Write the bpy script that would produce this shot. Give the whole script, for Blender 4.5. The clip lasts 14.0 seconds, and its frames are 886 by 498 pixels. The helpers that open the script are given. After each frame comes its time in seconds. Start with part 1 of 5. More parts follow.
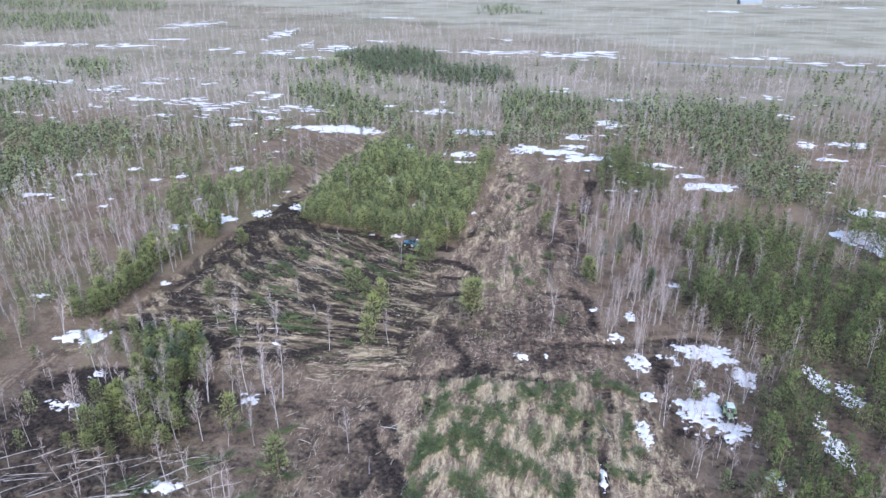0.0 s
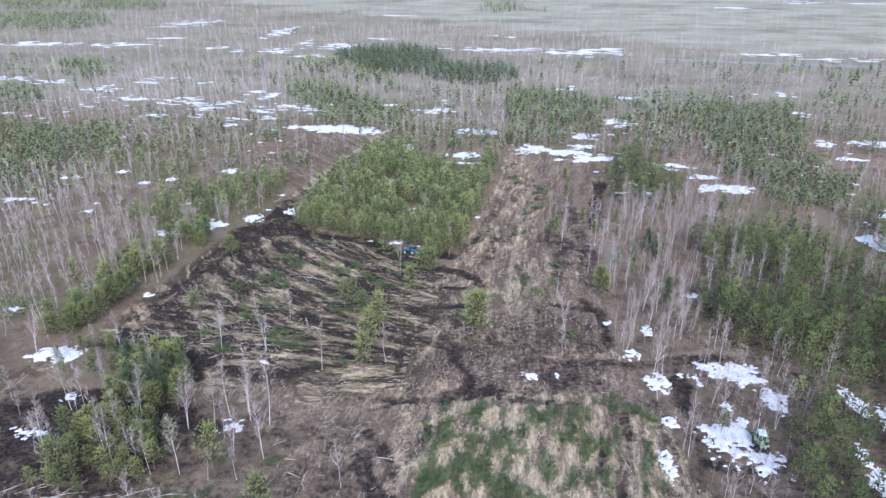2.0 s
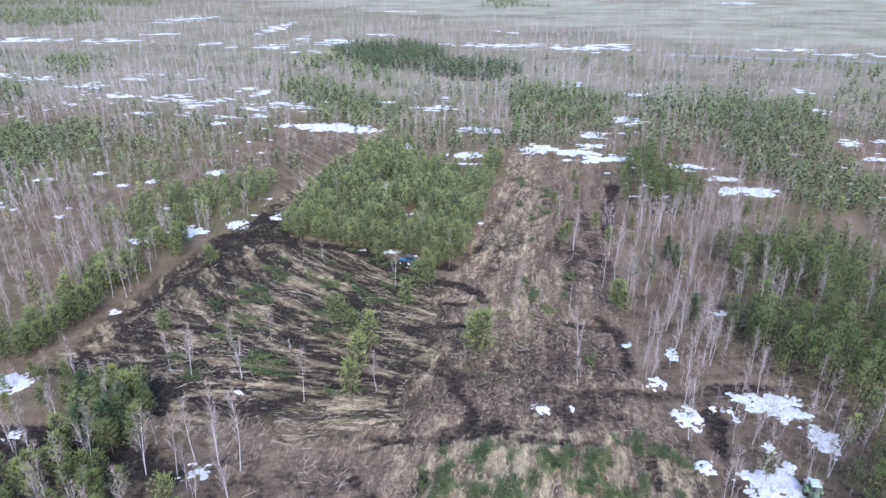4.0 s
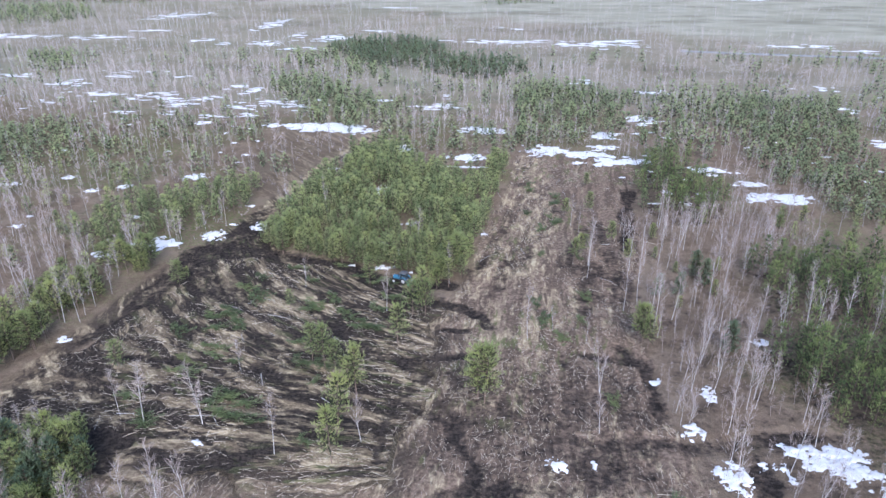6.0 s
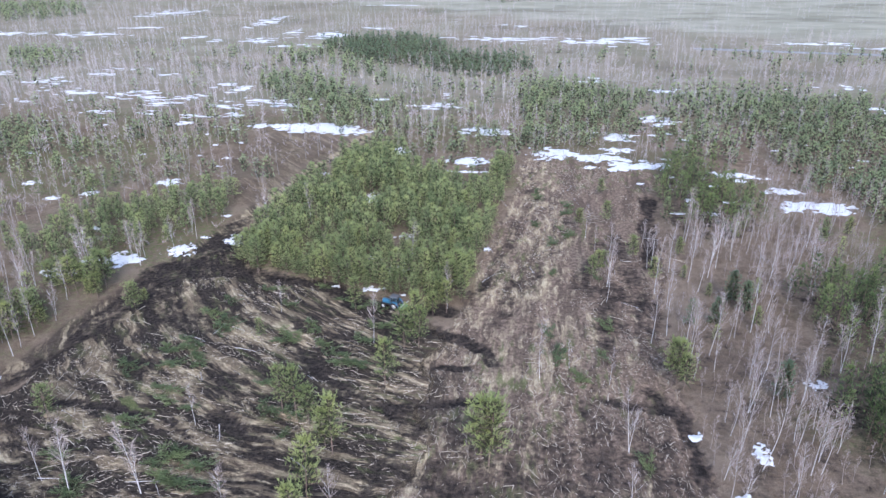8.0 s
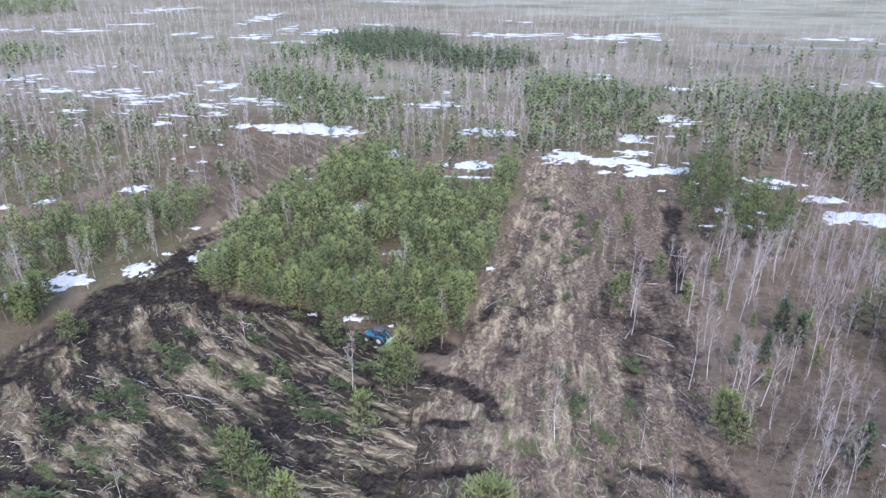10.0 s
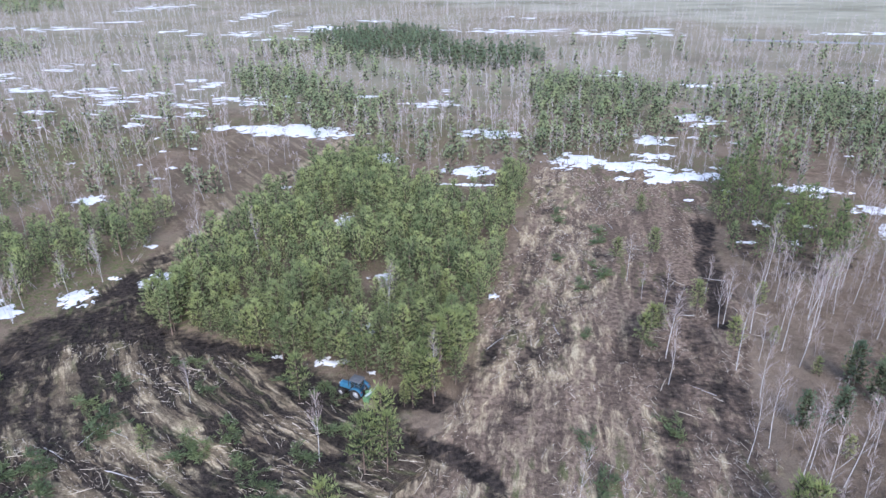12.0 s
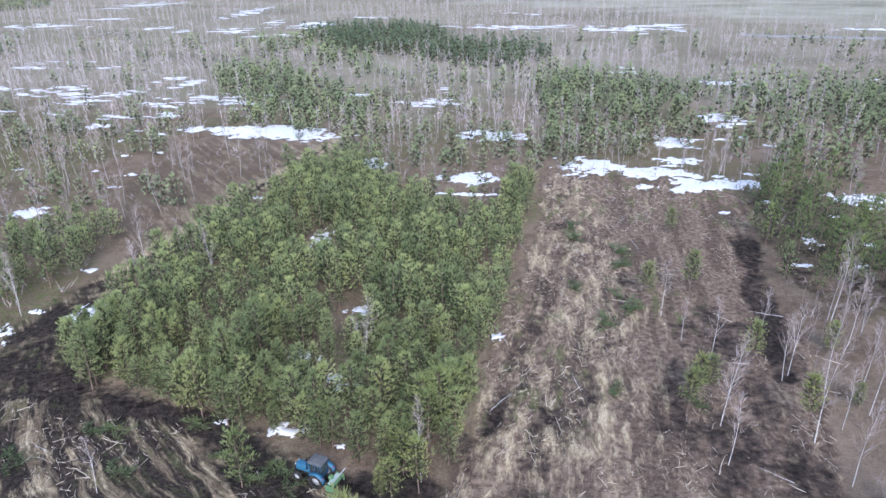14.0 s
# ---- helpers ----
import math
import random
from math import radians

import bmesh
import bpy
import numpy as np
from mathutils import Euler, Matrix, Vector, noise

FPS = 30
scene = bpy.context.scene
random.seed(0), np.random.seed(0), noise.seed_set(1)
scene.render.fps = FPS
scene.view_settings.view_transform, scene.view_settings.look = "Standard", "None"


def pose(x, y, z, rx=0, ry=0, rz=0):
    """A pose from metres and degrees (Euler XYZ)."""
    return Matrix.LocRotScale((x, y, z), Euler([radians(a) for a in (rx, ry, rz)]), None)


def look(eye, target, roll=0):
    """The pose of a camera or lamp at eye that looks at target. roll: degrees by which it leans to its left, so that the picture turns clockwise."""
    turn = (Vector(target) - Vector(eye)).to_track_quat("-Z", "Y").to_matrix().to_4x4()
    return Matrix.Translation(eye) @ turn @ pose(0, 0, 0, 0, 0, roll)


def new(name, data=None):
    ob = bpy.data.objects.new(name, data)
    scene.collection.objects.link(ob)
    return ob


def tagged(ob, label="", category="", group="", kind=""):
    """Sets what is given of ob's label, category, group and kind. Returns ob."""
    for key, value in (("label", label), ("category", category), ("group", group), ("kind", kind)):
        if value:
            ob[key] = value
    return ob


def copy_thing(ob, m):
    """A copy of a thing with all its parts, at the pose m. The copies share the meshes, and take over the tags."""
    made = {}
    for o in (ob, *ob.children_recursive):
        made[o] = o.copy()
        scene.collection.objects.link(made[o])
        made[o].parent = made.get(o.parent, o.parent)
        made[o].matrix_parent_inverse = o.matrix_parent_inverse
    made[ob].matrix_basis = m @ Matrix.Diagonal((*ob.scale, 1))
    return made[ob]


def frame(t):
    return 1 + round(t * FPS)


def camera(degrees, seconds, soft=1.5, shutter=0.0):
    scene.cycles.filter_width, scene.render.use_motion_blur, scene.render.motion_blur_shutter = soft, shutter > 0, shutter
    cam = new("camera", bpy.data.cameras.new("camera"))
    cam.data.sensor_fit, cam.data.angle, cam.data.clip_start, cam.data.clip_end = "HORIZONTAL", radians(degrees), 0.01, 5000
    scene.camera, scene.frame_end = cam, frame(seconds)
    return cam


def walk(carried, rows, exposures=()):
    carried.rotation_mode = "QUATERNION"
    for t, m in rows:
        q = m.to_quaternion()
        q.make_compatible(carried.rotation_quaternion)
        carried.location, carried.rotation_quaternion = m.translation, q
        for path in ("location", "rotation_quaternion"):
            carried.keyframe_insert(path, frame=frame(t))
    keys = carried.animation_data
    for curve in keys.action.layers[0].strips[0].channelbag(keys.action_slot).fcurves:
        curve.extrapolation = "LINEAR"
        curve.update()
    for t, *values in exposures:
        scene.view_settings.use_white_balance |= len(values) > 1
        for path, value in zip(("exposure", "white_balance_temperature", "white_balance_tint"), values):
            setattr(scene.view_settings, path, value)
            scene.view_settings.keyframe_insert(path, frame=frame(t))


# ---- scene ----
cam = camera(66.0, 14.0, soft=1.5)
PATH = [
    (0, (4.98, 10.31, 86.53), (-3.92, 100.76, 44.78), 0.0),
    (0.5, (4.82, 12.61, 86.04), (-4.23, 103.01, 44.24), -0.0),
    (1, (4.62, 15.52, 85.33), (-4.53, 105.87, 43.53), -0.1),
    (1.5, (4.37, 18.8, 84.46), (-4.88, 109.15, 42.61), -0.2),
    (2, (4.1, 22.42, 83.52), (-5.25, 112.77, 41.67), -0.3),
    (2.5, (3.86, 26.45, 82.4), (-5.54, 116.75, 40.5), -0.4),
    (3, (3.53, 30.66, 81.27), (-5.97, 120.96, 39.32), -0.4),
    (5.5, (1.82, 54.87, 75.05), (-7.88, 145.02, 32.9), -0.4),
    (6, (1.48, 60.09, 73.69), (-8.37, 150.29, 31.59), -0.4),
    (6.5, (1.12, 65.56, 72.19), (-8.78, 155.76, 30.14), -0.4),
    (7, (0.62, 70.55, 70.83), (-9.28, 160.75, 28.83), -0.3),
    (7.5, (0.36, 75.74, 69.41), (-9.69, 165.94, 27.41), -0.3),
    (8, (0.17, 81.13, 68.06), (-9.98, 171.33, 26.11), -0.4),
    (10.5, (-0.83, 107.83, 61.22), (-11.63, 197.98, 19.27), -0.6),
    (11, (-1.03, 113.17, 59.91), (-11.93, 203.27, 17.96), -0.7),
    (11.5, (-1.52, 118.69, 58.47), (-12.42, 208.84, 16.57), -0.7),
    (12, (-1.73, 124.31, 56.98), (-12.78, 214.46, 15.13), -0.8),
    (12.5, (-1.94, 129.86, 55.46), (-13.14, 220.01, 13.61), -0.9),
    (13, (-2.17, 135.29, 54.07), (-13.47, 225.44, 12.22), -0.9),
    (13.5, (-2.55, 140.76, 52.59), (-13.85, 230.91, 10.84), -0.9),
    (14, (-3.0, 146.42, 51.04), (-14.35, 236.62, 9.39), -0.9),
]
walk(cam, [(t, look(eye, target, roll)) for t, eye, target, roll in PATH], [(0, 1.54, 5420, 15)])

# ---- light ----
SUN_ELEVATION, SUN_AZIMUTH = 34, 165
world = bpy.data.worlds.new("overcast_sky")
scene.world = world
world.use_nodes = True
sky = world.node_tree.nodes.new("ShaderNodeTexSky")
sky.sky_type, sky.sun_disc = "NISHITA", False
sky.sun_elevation, sky.sun_rotation = radians(SUN_ELEVATION), radians(SUN_AZIMUTH)
sky.air_density, sky.dust_density, sky.ozone_density = 1.0, 2.0, 1.0
background = world.node_tree.nodes["Background"]
background.inputs["Strength"].default_value = 0.11
world.node_tree.links.new(sky.outputs[0], background.inputs["Color"])
sun = new("sun", bpy.data.lights.new("sun", "SUN"))
sun.data.energy, sun.data.angle, sun.data.color = 1.5, radians(30), (1.0, 0.97, 0.94)
sun.rotation_euler = (radians(90 - SUN_ELEVATION), 0, radians(180 - SUN_AZIMUTH))


# ---- small helpers ----
def lattice(ix, iy, seed):
    h = (ix.astype(np.int64) * 374761393 + iy.astype(np.int64) * 668265263 + seed * 982451653) & 0x7FFFFFFF
    h = ((h ^ (h >> 13)) * 1274126177) & 0x7FFFFFFF
    return ((h ^ (h >> 16)) & 0xFFFF) / 65535.0


def vnoise(x, y, seed=0):
    """Smooth value noise in 0..1, one cell a unit."""
    x, y = np.asarray(x, float), np.asarray(y, float)
    ix, iy = np.floor(x), np.floor(y)
    fx, fy = x - ix, y - iy
    fx, fy = fx * fx * (3 - 2 * fx), fy * fy * (3 - 2 * fy)
    a, b = lattice(ix, iy, seed), lattice(ix + 1, iy, seed)
    c, d = lattice(ix, iy + 1, seed), lattice(ix + 1, iy + 1, seed)
    return (a * (1 - fx) + b * fx) * (1 - fy) + (c * (1 - fx) + d * fx) * fy


def fbm(x, y, seed=0, octaves=4):
    total, size, norm = 0.0, 1.0, 0.0
    for k in range(octaves):
        total = total + vnoise(np.asarray(x) * 2 ** k, np.asarray(y) * 2 ** k, seed + 17 * k) * size
        norm, size = norm + size, size * 0.55
    return total / norm


def inside(x, y, outline):
    """Whether points lie in a plan outline."""
    x, y = np.asarray(x, float), np.asarray(y, float)
    hit = np.zeros(x.shape, bool)
    for (x0, y0), (x1, y1) in zip(outline, outline[1:] + outline[:1]):
        if y0 != y1:
            hit ^= ((y0 > y) != (y1 > y)) & (x < (x1 - x0) * (y - y0) / (y1 - y0) + x0)
    return hit


def from_line(x, y, line):
    """Distance of points from a plan line."""
    x, y = np.asarray(x, float), np.asarray(y, float)
    best = np.full(x.shape, 1e9)
    for (x0, y0), (x1, y1) in zip(line, line[1:]):
        dx, dy = x1 - x0, y1 - y0
        k = np.clip(((x - x0) * dx + (y - y0) * dy) / (dx * dx + dy * dy), 0, 1)
        best = np.minimum(best, np.hypot(x - x0 - k * dx, y - y0 - k * dy))
    return best


def ramp01(v, lo, hi):
    v = np.clip((v - lo) / (hi - lo), 0, 1)
    return v * v * (3 - 2 * v)


def mesh_of(name, verts, faces, mats, index=None, smooth=False):
    me = bpy.data.meshes.new(name)
    verts, faces = np.asarray(verts, np.float32), np.asarray(faces, np.int32)
    n, k = faces.shape
    me.vertices.add(len(verts))
    me.vertices.foreach_set("co", verts.ravel())
    me.loops.add(n * k)
    me.loops.foreach_set("vertex_index", faces.ravel())
    me.polygons.add(n)
    me.polygons.foreach_set("loop_start", np.arange(0, n * k, k, dtype=np.int32))
    for m in mats:
        me.materials.append(m)
    if index is not None:
        me.polygons.foreach_set("material_index", np.asarray(index, np.int32))
    me.polygons.foreach_set("use_smooth", np.full(n, smooth))
    me.update(calc_edges=True)
    me.validate()
    return me


def part(name, bm, material, parent, label="", smooth=False):
    """Links a bmesh as one part under a thing or a part."""
    me = bpy.data.meshes.new(name)
    for f in bm.faces:
        f.smooth = smooth
    bm.to_mesh(me)
    bm.free()
    me.materials.append(material)
    ob = new(name, me)
    ob.parent = parent
    return tagged(ob, label)


# ---- materials ----
class Nodes:
    """A node material under construction."""

    def __init__(self, name, rough=0.8, metal=0.0):
        self.mat = bpy.data.materials.new(name)
        self.mat.use_nodes = True
        self.tree = self.mat.node_tree
        self.shader = self.tree.nodes["Principled BSDF"]
        self.shader.inputs["Roughness"].default_value = rough
        self.shader.inputs["Metallic"].default_value = metal
        self.shader.inputs["Specular IOR Level"].default_value = 0.25

    def add(self, kind, **values):
        node = self.tree.nodes.new(kind)
        for key, value in values.items():
            self.put(node, key.replace("_", " "), value)
        return node

    def put(self, node, key, value):
        socket = node.inputs[int(key)] if key.isdigit() else node.inputs[key]
        if isinstance(value, bpy.types.NodeSocket):
            self.tree.links.new(value, socket)
        else:
            socket.default_value = value

    def place(self):
        return self.add("ShaderNodeNewGeometry").outputs["Position"]

    def grain(self, vector, scale, detail=4.0, rough=0.6):
        node = self.add("ShaderNodeTexNoise", Vector=vector, Scale=scale, Detail=detail, Roughness=rough)
        return node.outputs["Fac"]

    def stretched(self, vector, sx, sy, sz=1.0):
        node = self.add("ShaderNodeMapping", Vector=vector)
        node.inputs["Scale"].default_value = (sx, sy, sz)
        return node.outputs[0]

    def step(self, value, lo, hi):
        node = self.add("ShaderNodeMapRange", Value=value)
        node.inputs["From Min"].default_value, node.inputs["From Max"].default_value = lo, hi
        return node.outputs[0]

    def sums(self, kind, a, b):
        node = self.tree.nodes.new("ShaderNodeMath")
        node.operation = kind
        self.put(node, "0", a)
        self.put(node, "1", b)
        return node.outputs[0]

    def mix(self, fac, a, b, kind="MIX"):
        node = self.tree.nodes.new("ShaderNodeMix")
        node.data_type, node.blend_type = "RGBA", kind
        for k, v in ((0, fac), (6, a), (7, b)):
            if isinstance(v, bpy.types.NodeSocket):
                self.tree.links.new(v, node.inputs[k])
            else:
                node.inputs[k].default_value = (*v, 1.0) if isinstance(v, tuple) and len(v) == 3 else v
        return node.outputs[2]

    def done(self, colour, height=None, strength=0.5, distance=0.05):
        self.put(self.shader, "Base Color", (*colour, 1.0) if isinstance(colour, tuple) else colour)
        if height is not None:
            bump = self.add("ShaderNodeBump", Height=height, Strength=strength, Distance=distance)
            self.tree.links.new(bump.outputs[0], self.shader.inputs["Normal"])
        return self.mat


def soil_material():
    """Forest floor, black turned soil and pale shredded wood, by the soil kinds of the ground sheet."""
    n = Nodes("forest_soil", 1.0)
    n.shader.inputs["Specular IOR Level"].default_value = 0.0
    p = n.place()
    kept = n.tree.nodes.new("ShaderNodeAttribute")
    kept.attribute_name = "kinds"
    kinds = n.add("ShaderNodeSeparateColor", Color=kept.outputs["Color"])
    kinds_alpha = kept.outputs["Alpha"]
    lane = n.tree.nodes.new("ShaderNodeAttribute")
    lane.attribute_name = "lane"
    lane = lane.outputs["Vector"]
    flat = lane
    black, cleared, moss = kinds.outputs[0], kinds.outputs[1], kinds.outputs[2]
    fine, small, wide = n.grain(p, 5.0, 6), n.grain(p, 0.9, 5), n.grain(p, 0.07, 4)
    mottle = n.grain(p, 0.33, 6, 0.68)
    floor = n.mix(n.step(small, 0.34, 0.66), (0.118, 0.084, 0.058), (0.205, 0.152, 0.107))
    floor = n.mix(n.sums("MULTIPLY", n.step(mottle, 0.47, 0.62), 0.6), floor, (0.128, 0.098, 0.065))
    floor = n.mix(n.sums("MULTIPLY", n.step(fine, 0.48, 0.66), 0.55), floor, (0.275, 0.215, 0.148))
    floor = n.mix(n.sums("MULTIPLY", n.step(wide, 0.45, 0.62), 0.6), floor, (0.235, 0.180, 0.128))
    floor = n.mix(n.sums("MULTIPLY", n.step(n.grain(p, 0.16, 6, 0.7), 0.52, 0.64), 0.55), floor, (0.082, 0.061, 0.042))
    floor = n.mix(n.sums("MULTIPLY", n.step(n.grain(p, 11.0, 5, 0.7), 0.60, 0.70), 0.6), floor, (0.330, 0.270, 0.185))
    green = n.mix(n.step(fine, 0.35, 0.65), (0.050, 0.065, 0.022), (0.160, 0.170, 0.070))
    floor = n.mix(n.sums("MULTIPLY", moss, n.step(small, 0.42, 0.6)), floor, green)
    warp = n.tree.nodes.new("ShaderNodeVectorMath")
    warp.operation = "MULTIPLY_ADD"
    n.tree.links.new(n.add("ShaderNodeTexNoise", Vector=p, Scale=0.18, Detail=3.0).outputs["Color"], warp.inputs[0])
    warp.inputs[1].default_value = (4.000, 2.600, 0.000)
    n.tree.links.new(lane, warp.inputs[2])
    lane = warp.outputs[0]
    heap = n.grain(n.stretched(lane, 0.17, 0.50), 1.0, 6, 0.64)
    streak = n.grain(n.stretched(lane, 0.30, 1.15), 1.0, 5, 0.70)
    thin = n.grain(n.stretched(lane, 0.9, 3.2), 1.0, 5, 0.75)
    bands = n.grain(n.stretched(lane, 0.055, 0.32), 1.0, 5, 0.62)
    chips = n.grain(p, 3.2, 6, 0.7)
    patch = n.grain(p, 0.06, 4, 0.6)
    wood = n.mix(n.step(thin, 0.38, 0.62), (0.270, 0.208, 0.128), (0.500, 0.405, 0.251))
    wood = n.mix(n.sums("MULTIPLY", n.step(streak, 0.5, 0.62), 0.6), wood, (0.600, 0.498, 0.325))
    wood = n.mix(n.step(chips, 0.5, 0.72), wood, (0.170, 0.125, 0.084))
    turned = n.mix(n.step(n.grain(p, 1.3, 6), 0.32, 0.68), (0.080, 0.056, 0.041), (0.268, 0.196, 0.141))
    west = n.add("ShaderNodeSeparateXYZ", Vector=flat).outputs[2]
    turned = n.mix(n.sums("MULTIPLY", west, 0.7), turned, n.mix(n.step(n.grain(p, 1.1, 6), 0.32, 0.68), (0.060, 0.047, 0.031), (0.195, 0.155, 0.095)))
    turned = n.mix(n.step(chips, 0.57, 0.68), turned, (0.380, 0.300, 0.189))
    much = n.sums("ADD", n.sums("MULTIPLY", heap, 0.55), n.sums("ADD", n.sums("MULTIPLY", streak, 0.3), n.sums("ADD", n.sums("MULTIPLY", thin, 0.15), n.sums("MULTIPLY", n.sums("SUBTRACT", patch, 0.5), 0.22))))
    rich = n.tree.nodes.new("ShaderNodeAttribute")
    rich.attribute_name = "rich"
    much = n.sums("ADD", much, n.sums("MULTIPLY", rich.outputs["Fac"], 0.075))
    much = n.sums("ADD", much, n.sums("MULTIPLY", n.sums("SUBTRACT", 0.5, bands), n.sums("ADD", 0.12, n.sums("MULTIPLY", west, 0.22))))
    cut = n.mix(n.step(much, 0.492, 0.605), turned, wood)
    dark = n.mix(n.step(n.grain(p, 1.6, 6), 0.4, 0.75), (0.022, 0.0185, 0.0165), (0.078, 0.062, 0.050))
    shade_of = n.sums("ADD", 0.42, n.sums("MULTIPLY", west, 0.54))
    bands = n.sums("ADD", bands, n.sums("MULTIPLY", west, 0.05))
    cut = n.mix(n.sums("MULTIPLY", shade_of, n.sums("MULTIPLY", n.step(bands, 0.500, 0.548), n.step(much, 0.57, 0.48))), cut, dark)
    colour = n.mix(cleared, floor, cut)
    colour = n.mix(n.sums("MULTIPLY", moss, n.sums("MULTIPLY", cleared, n.step(n.grain(n.stretched(lane, 0.2, 0.6), 1.0, 5), 0.53, 0.62))), colour, green)
    ragged = n.sums("ADD", n.sums("MULTIPLY", n.sums("SUBTRACT", n.sums("ADD", n.sums("MULTIPLY", small, 0.6), n.sums("MULTIPLY", chips, 0.4)), 0.5), 1.9), n.sums("MULTIPLY", n.sums("SUBTRACT", n.grain(p, 0.25, 5), 0.5), 1.3))
    # black also carries the painted shade under the eastern stands.
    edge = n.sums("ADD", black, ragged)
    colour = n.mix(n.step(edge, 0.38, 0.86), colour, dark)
    pale = n.mix(n.step(n.grain(n.stretched(p, 0.7, 1.0), 0.03, 6, 0.65), 0.38, 0.62), (0.268, 0.254, 0.184), (0.368, 0.346, 0.262))
    pale = n.mix(n.sums("MULTIPLY", n.step(n.grain(n.stretched(p, 0.6, 1.0), 0.012, 5, 0.6), 0.52, 0.64), 0.7), pale, (0.165, 0.155, 0.115))
    colour = n.mix(kinds_alpha, colour, pale)
    rough = n.sums("ADD", n.sums("MULTIPLY", fine, 0.6), n.sums("ADD", small, n.sums("MULTIPLY", n.sums("MULTIPLY", much, cleared), 2.0)))
    return n.done(colour, rough, 1.0, 0.3)


def snow_material():
    n = Nodes("old_snow", 0.6)
    p = n.place()
    colour = n.mix(n.step(n.grain(p, 0.8, 5), 0.45, 0.72), (0.66, 0.655, 0.65), (0.50, 0.49, 0.48))
    dirt = n.step(n.grain(p, 4.0, 6), 0.66, 0.76)
    return n.done(n.mix(n.sums("MULTIPLY", dirt, 0.6), colour, (0.30, 0.26, 0.23)), n.grain(p, 2.5, 4), 0.5, 0.1)


def needles_material(name, dark, light):
    n = Nodes(name, 0.75)
    p = n.place()
    tone = n.tree.nodes.new("ShaderNodeAttribute")
    tone.attribute_name = "tone"
    one = n.sums("FRACT", n.sums("ADD", n.add("ShaderNodeObjectInfo").outputs["Random"], tone.outputs["Fac"]), 0.0)
    bit = n.tree.nodes.new("ShaderNodeNewGeometry").outputs["Random Per Island"]
    tree = n.sums("ADD", n.sums("MULTIPLY", one, 0.65), n.sums("MULTIPLY", n.step(n.grain(p, 0.35, 2), 0.3, 0.7), 0.35))
    fac = n.sums("ADD", n.sums("MULTIPLY", tree, 0.62), n.sums("MULTIPLY", bit, 0.38))
    colour = n.mix(fac, dark, light)
    yellowed = n.step(n.sums("ADD", n.sums("MULTIPLY", one, 0.4), n.grain(p, 0.22, 2)), 0.72, 0.95)
    colour = n.mix(n.sums("MULTIPLY", yellowed, 0.35), colour, (light[0] * 1.12, light[1] * 1.04, light[2] * 0.80))
    n.done(colour)
    thin = n.tree.nodes.new("ShaderNodeBsdfTranslucent")
    both = n.tree.nodes.new("ShaderNodeMixShader")
    both.inputs[0].default_value = 0.45
    n.tree.links.new(colour, thin.inputs["Color"])
    n.tree.links.new(n.shader.outputs[0], both.inputs[1])
    n.tree.links.new(thin.outputs[0], both.inputs[2])
    n.tree.links.new(both.outputs[0], n.tree.nodes["Material Output"].inputs["Surface"])
    return n.mat


def bark_material(name, dark, light, mark, marks):
    n = Nodes(name, 0.85)
    p = n.place()
    colour = n.mix(n.step(n.grain(p, 3.0, 4), 0.3, 0.7), dark, light)
    spots = n.step(n.grain(n.stretched(p, 3.0, 3.0, 9.0), 1.0, 3), 0.62 - marks, 0.66 - marks)
    return n.done(n.mix(spots, colour, mark), n.grain(p, 14.0, 4), 0.4, 0.02)


def plain_material(name, dark, light, rough=0.6, metal=0.0, scale=3.0, bump=0.2):
    n = Nodes(name, rough, metal)
    p = n.place()
    g = n.grain(p, scale, 5)
    return n.done(n.mix(n.step(g, 0.3, 0.7), dark, light), n.grain(p, scale * 9, 4), bump, 0.01)


SOIL = soil_material()
SNOW = snow_material()
PINE = needles_material("pine_needles", (0.098, 0.134, 0.062), (0.425, 0.470, 0.205))
PINE_LIGHT = needles_material("light_pine_needles", (0.140, 0.178, 0.072), (0.365, 0.400, 0.155))
SPRUCE = needles_material("dark_needles", (0.080, 0.115, 0.070), (0.205, 0.250, 0.145))
CUT_GREEN = needles_material("cut_needles", (0.048, 0.070, 0.034), (0.215, 0.255, 0.118))
# Inner needles are coloured dark, so shade inside the crowns is painted in.
INNER = needles_material("shaded_inner_needles", (0.034, 0.042, 0.023), (0.085, 0.088, 0.048))
# Needles of the far pines: paler, cooler green with haze put into the colour.
HAZY_PINE = needles_material("hazy_pine_needles", (0.170, 0.215, 0.120), (0.365, 0.415, 0.212))
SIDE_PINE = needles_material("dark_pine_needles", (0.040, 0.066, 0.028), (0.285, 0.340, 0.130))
PINE_BARK = bark_material("pine_bark", (0.105, 0.078, 0.062), (0.200, 0.142, 0.108), (0.08, 0.06, 0.05), 0.0)
BIRCH_BARK = bark_material("birch_bark", (0.40, 0.38, 0.36), (0.60, 0.575, 0.55), (0.075, 0.066, 0.062), 0.065)
TWIG = bark_material("birch_twigs", (0.235, 0.190, 0.172), (0.365, 0.305, 0.280), (0.18, 0.135, 0.13), 0.0)
# Far twigs are paler than near ones; the haze is in their colour.
FAR_TWIG = bark_material("hazy_twigs", (0.33, 0.28, 0.27), (0.47, 0.405, 0.39), (0.26, 0.215, 0.21), 0.0)
DRY = needles_material("dry_brown_stems", (0.055, 0.040, 0.027), (0.19, 0.14, 0.092))
MID_BARK = bark_material("dull_birch_bark", (0.26, 0.24, 0.23), (0.40, 0.375, 0.355), (0.10, 0.088, 0.082), 0.03)
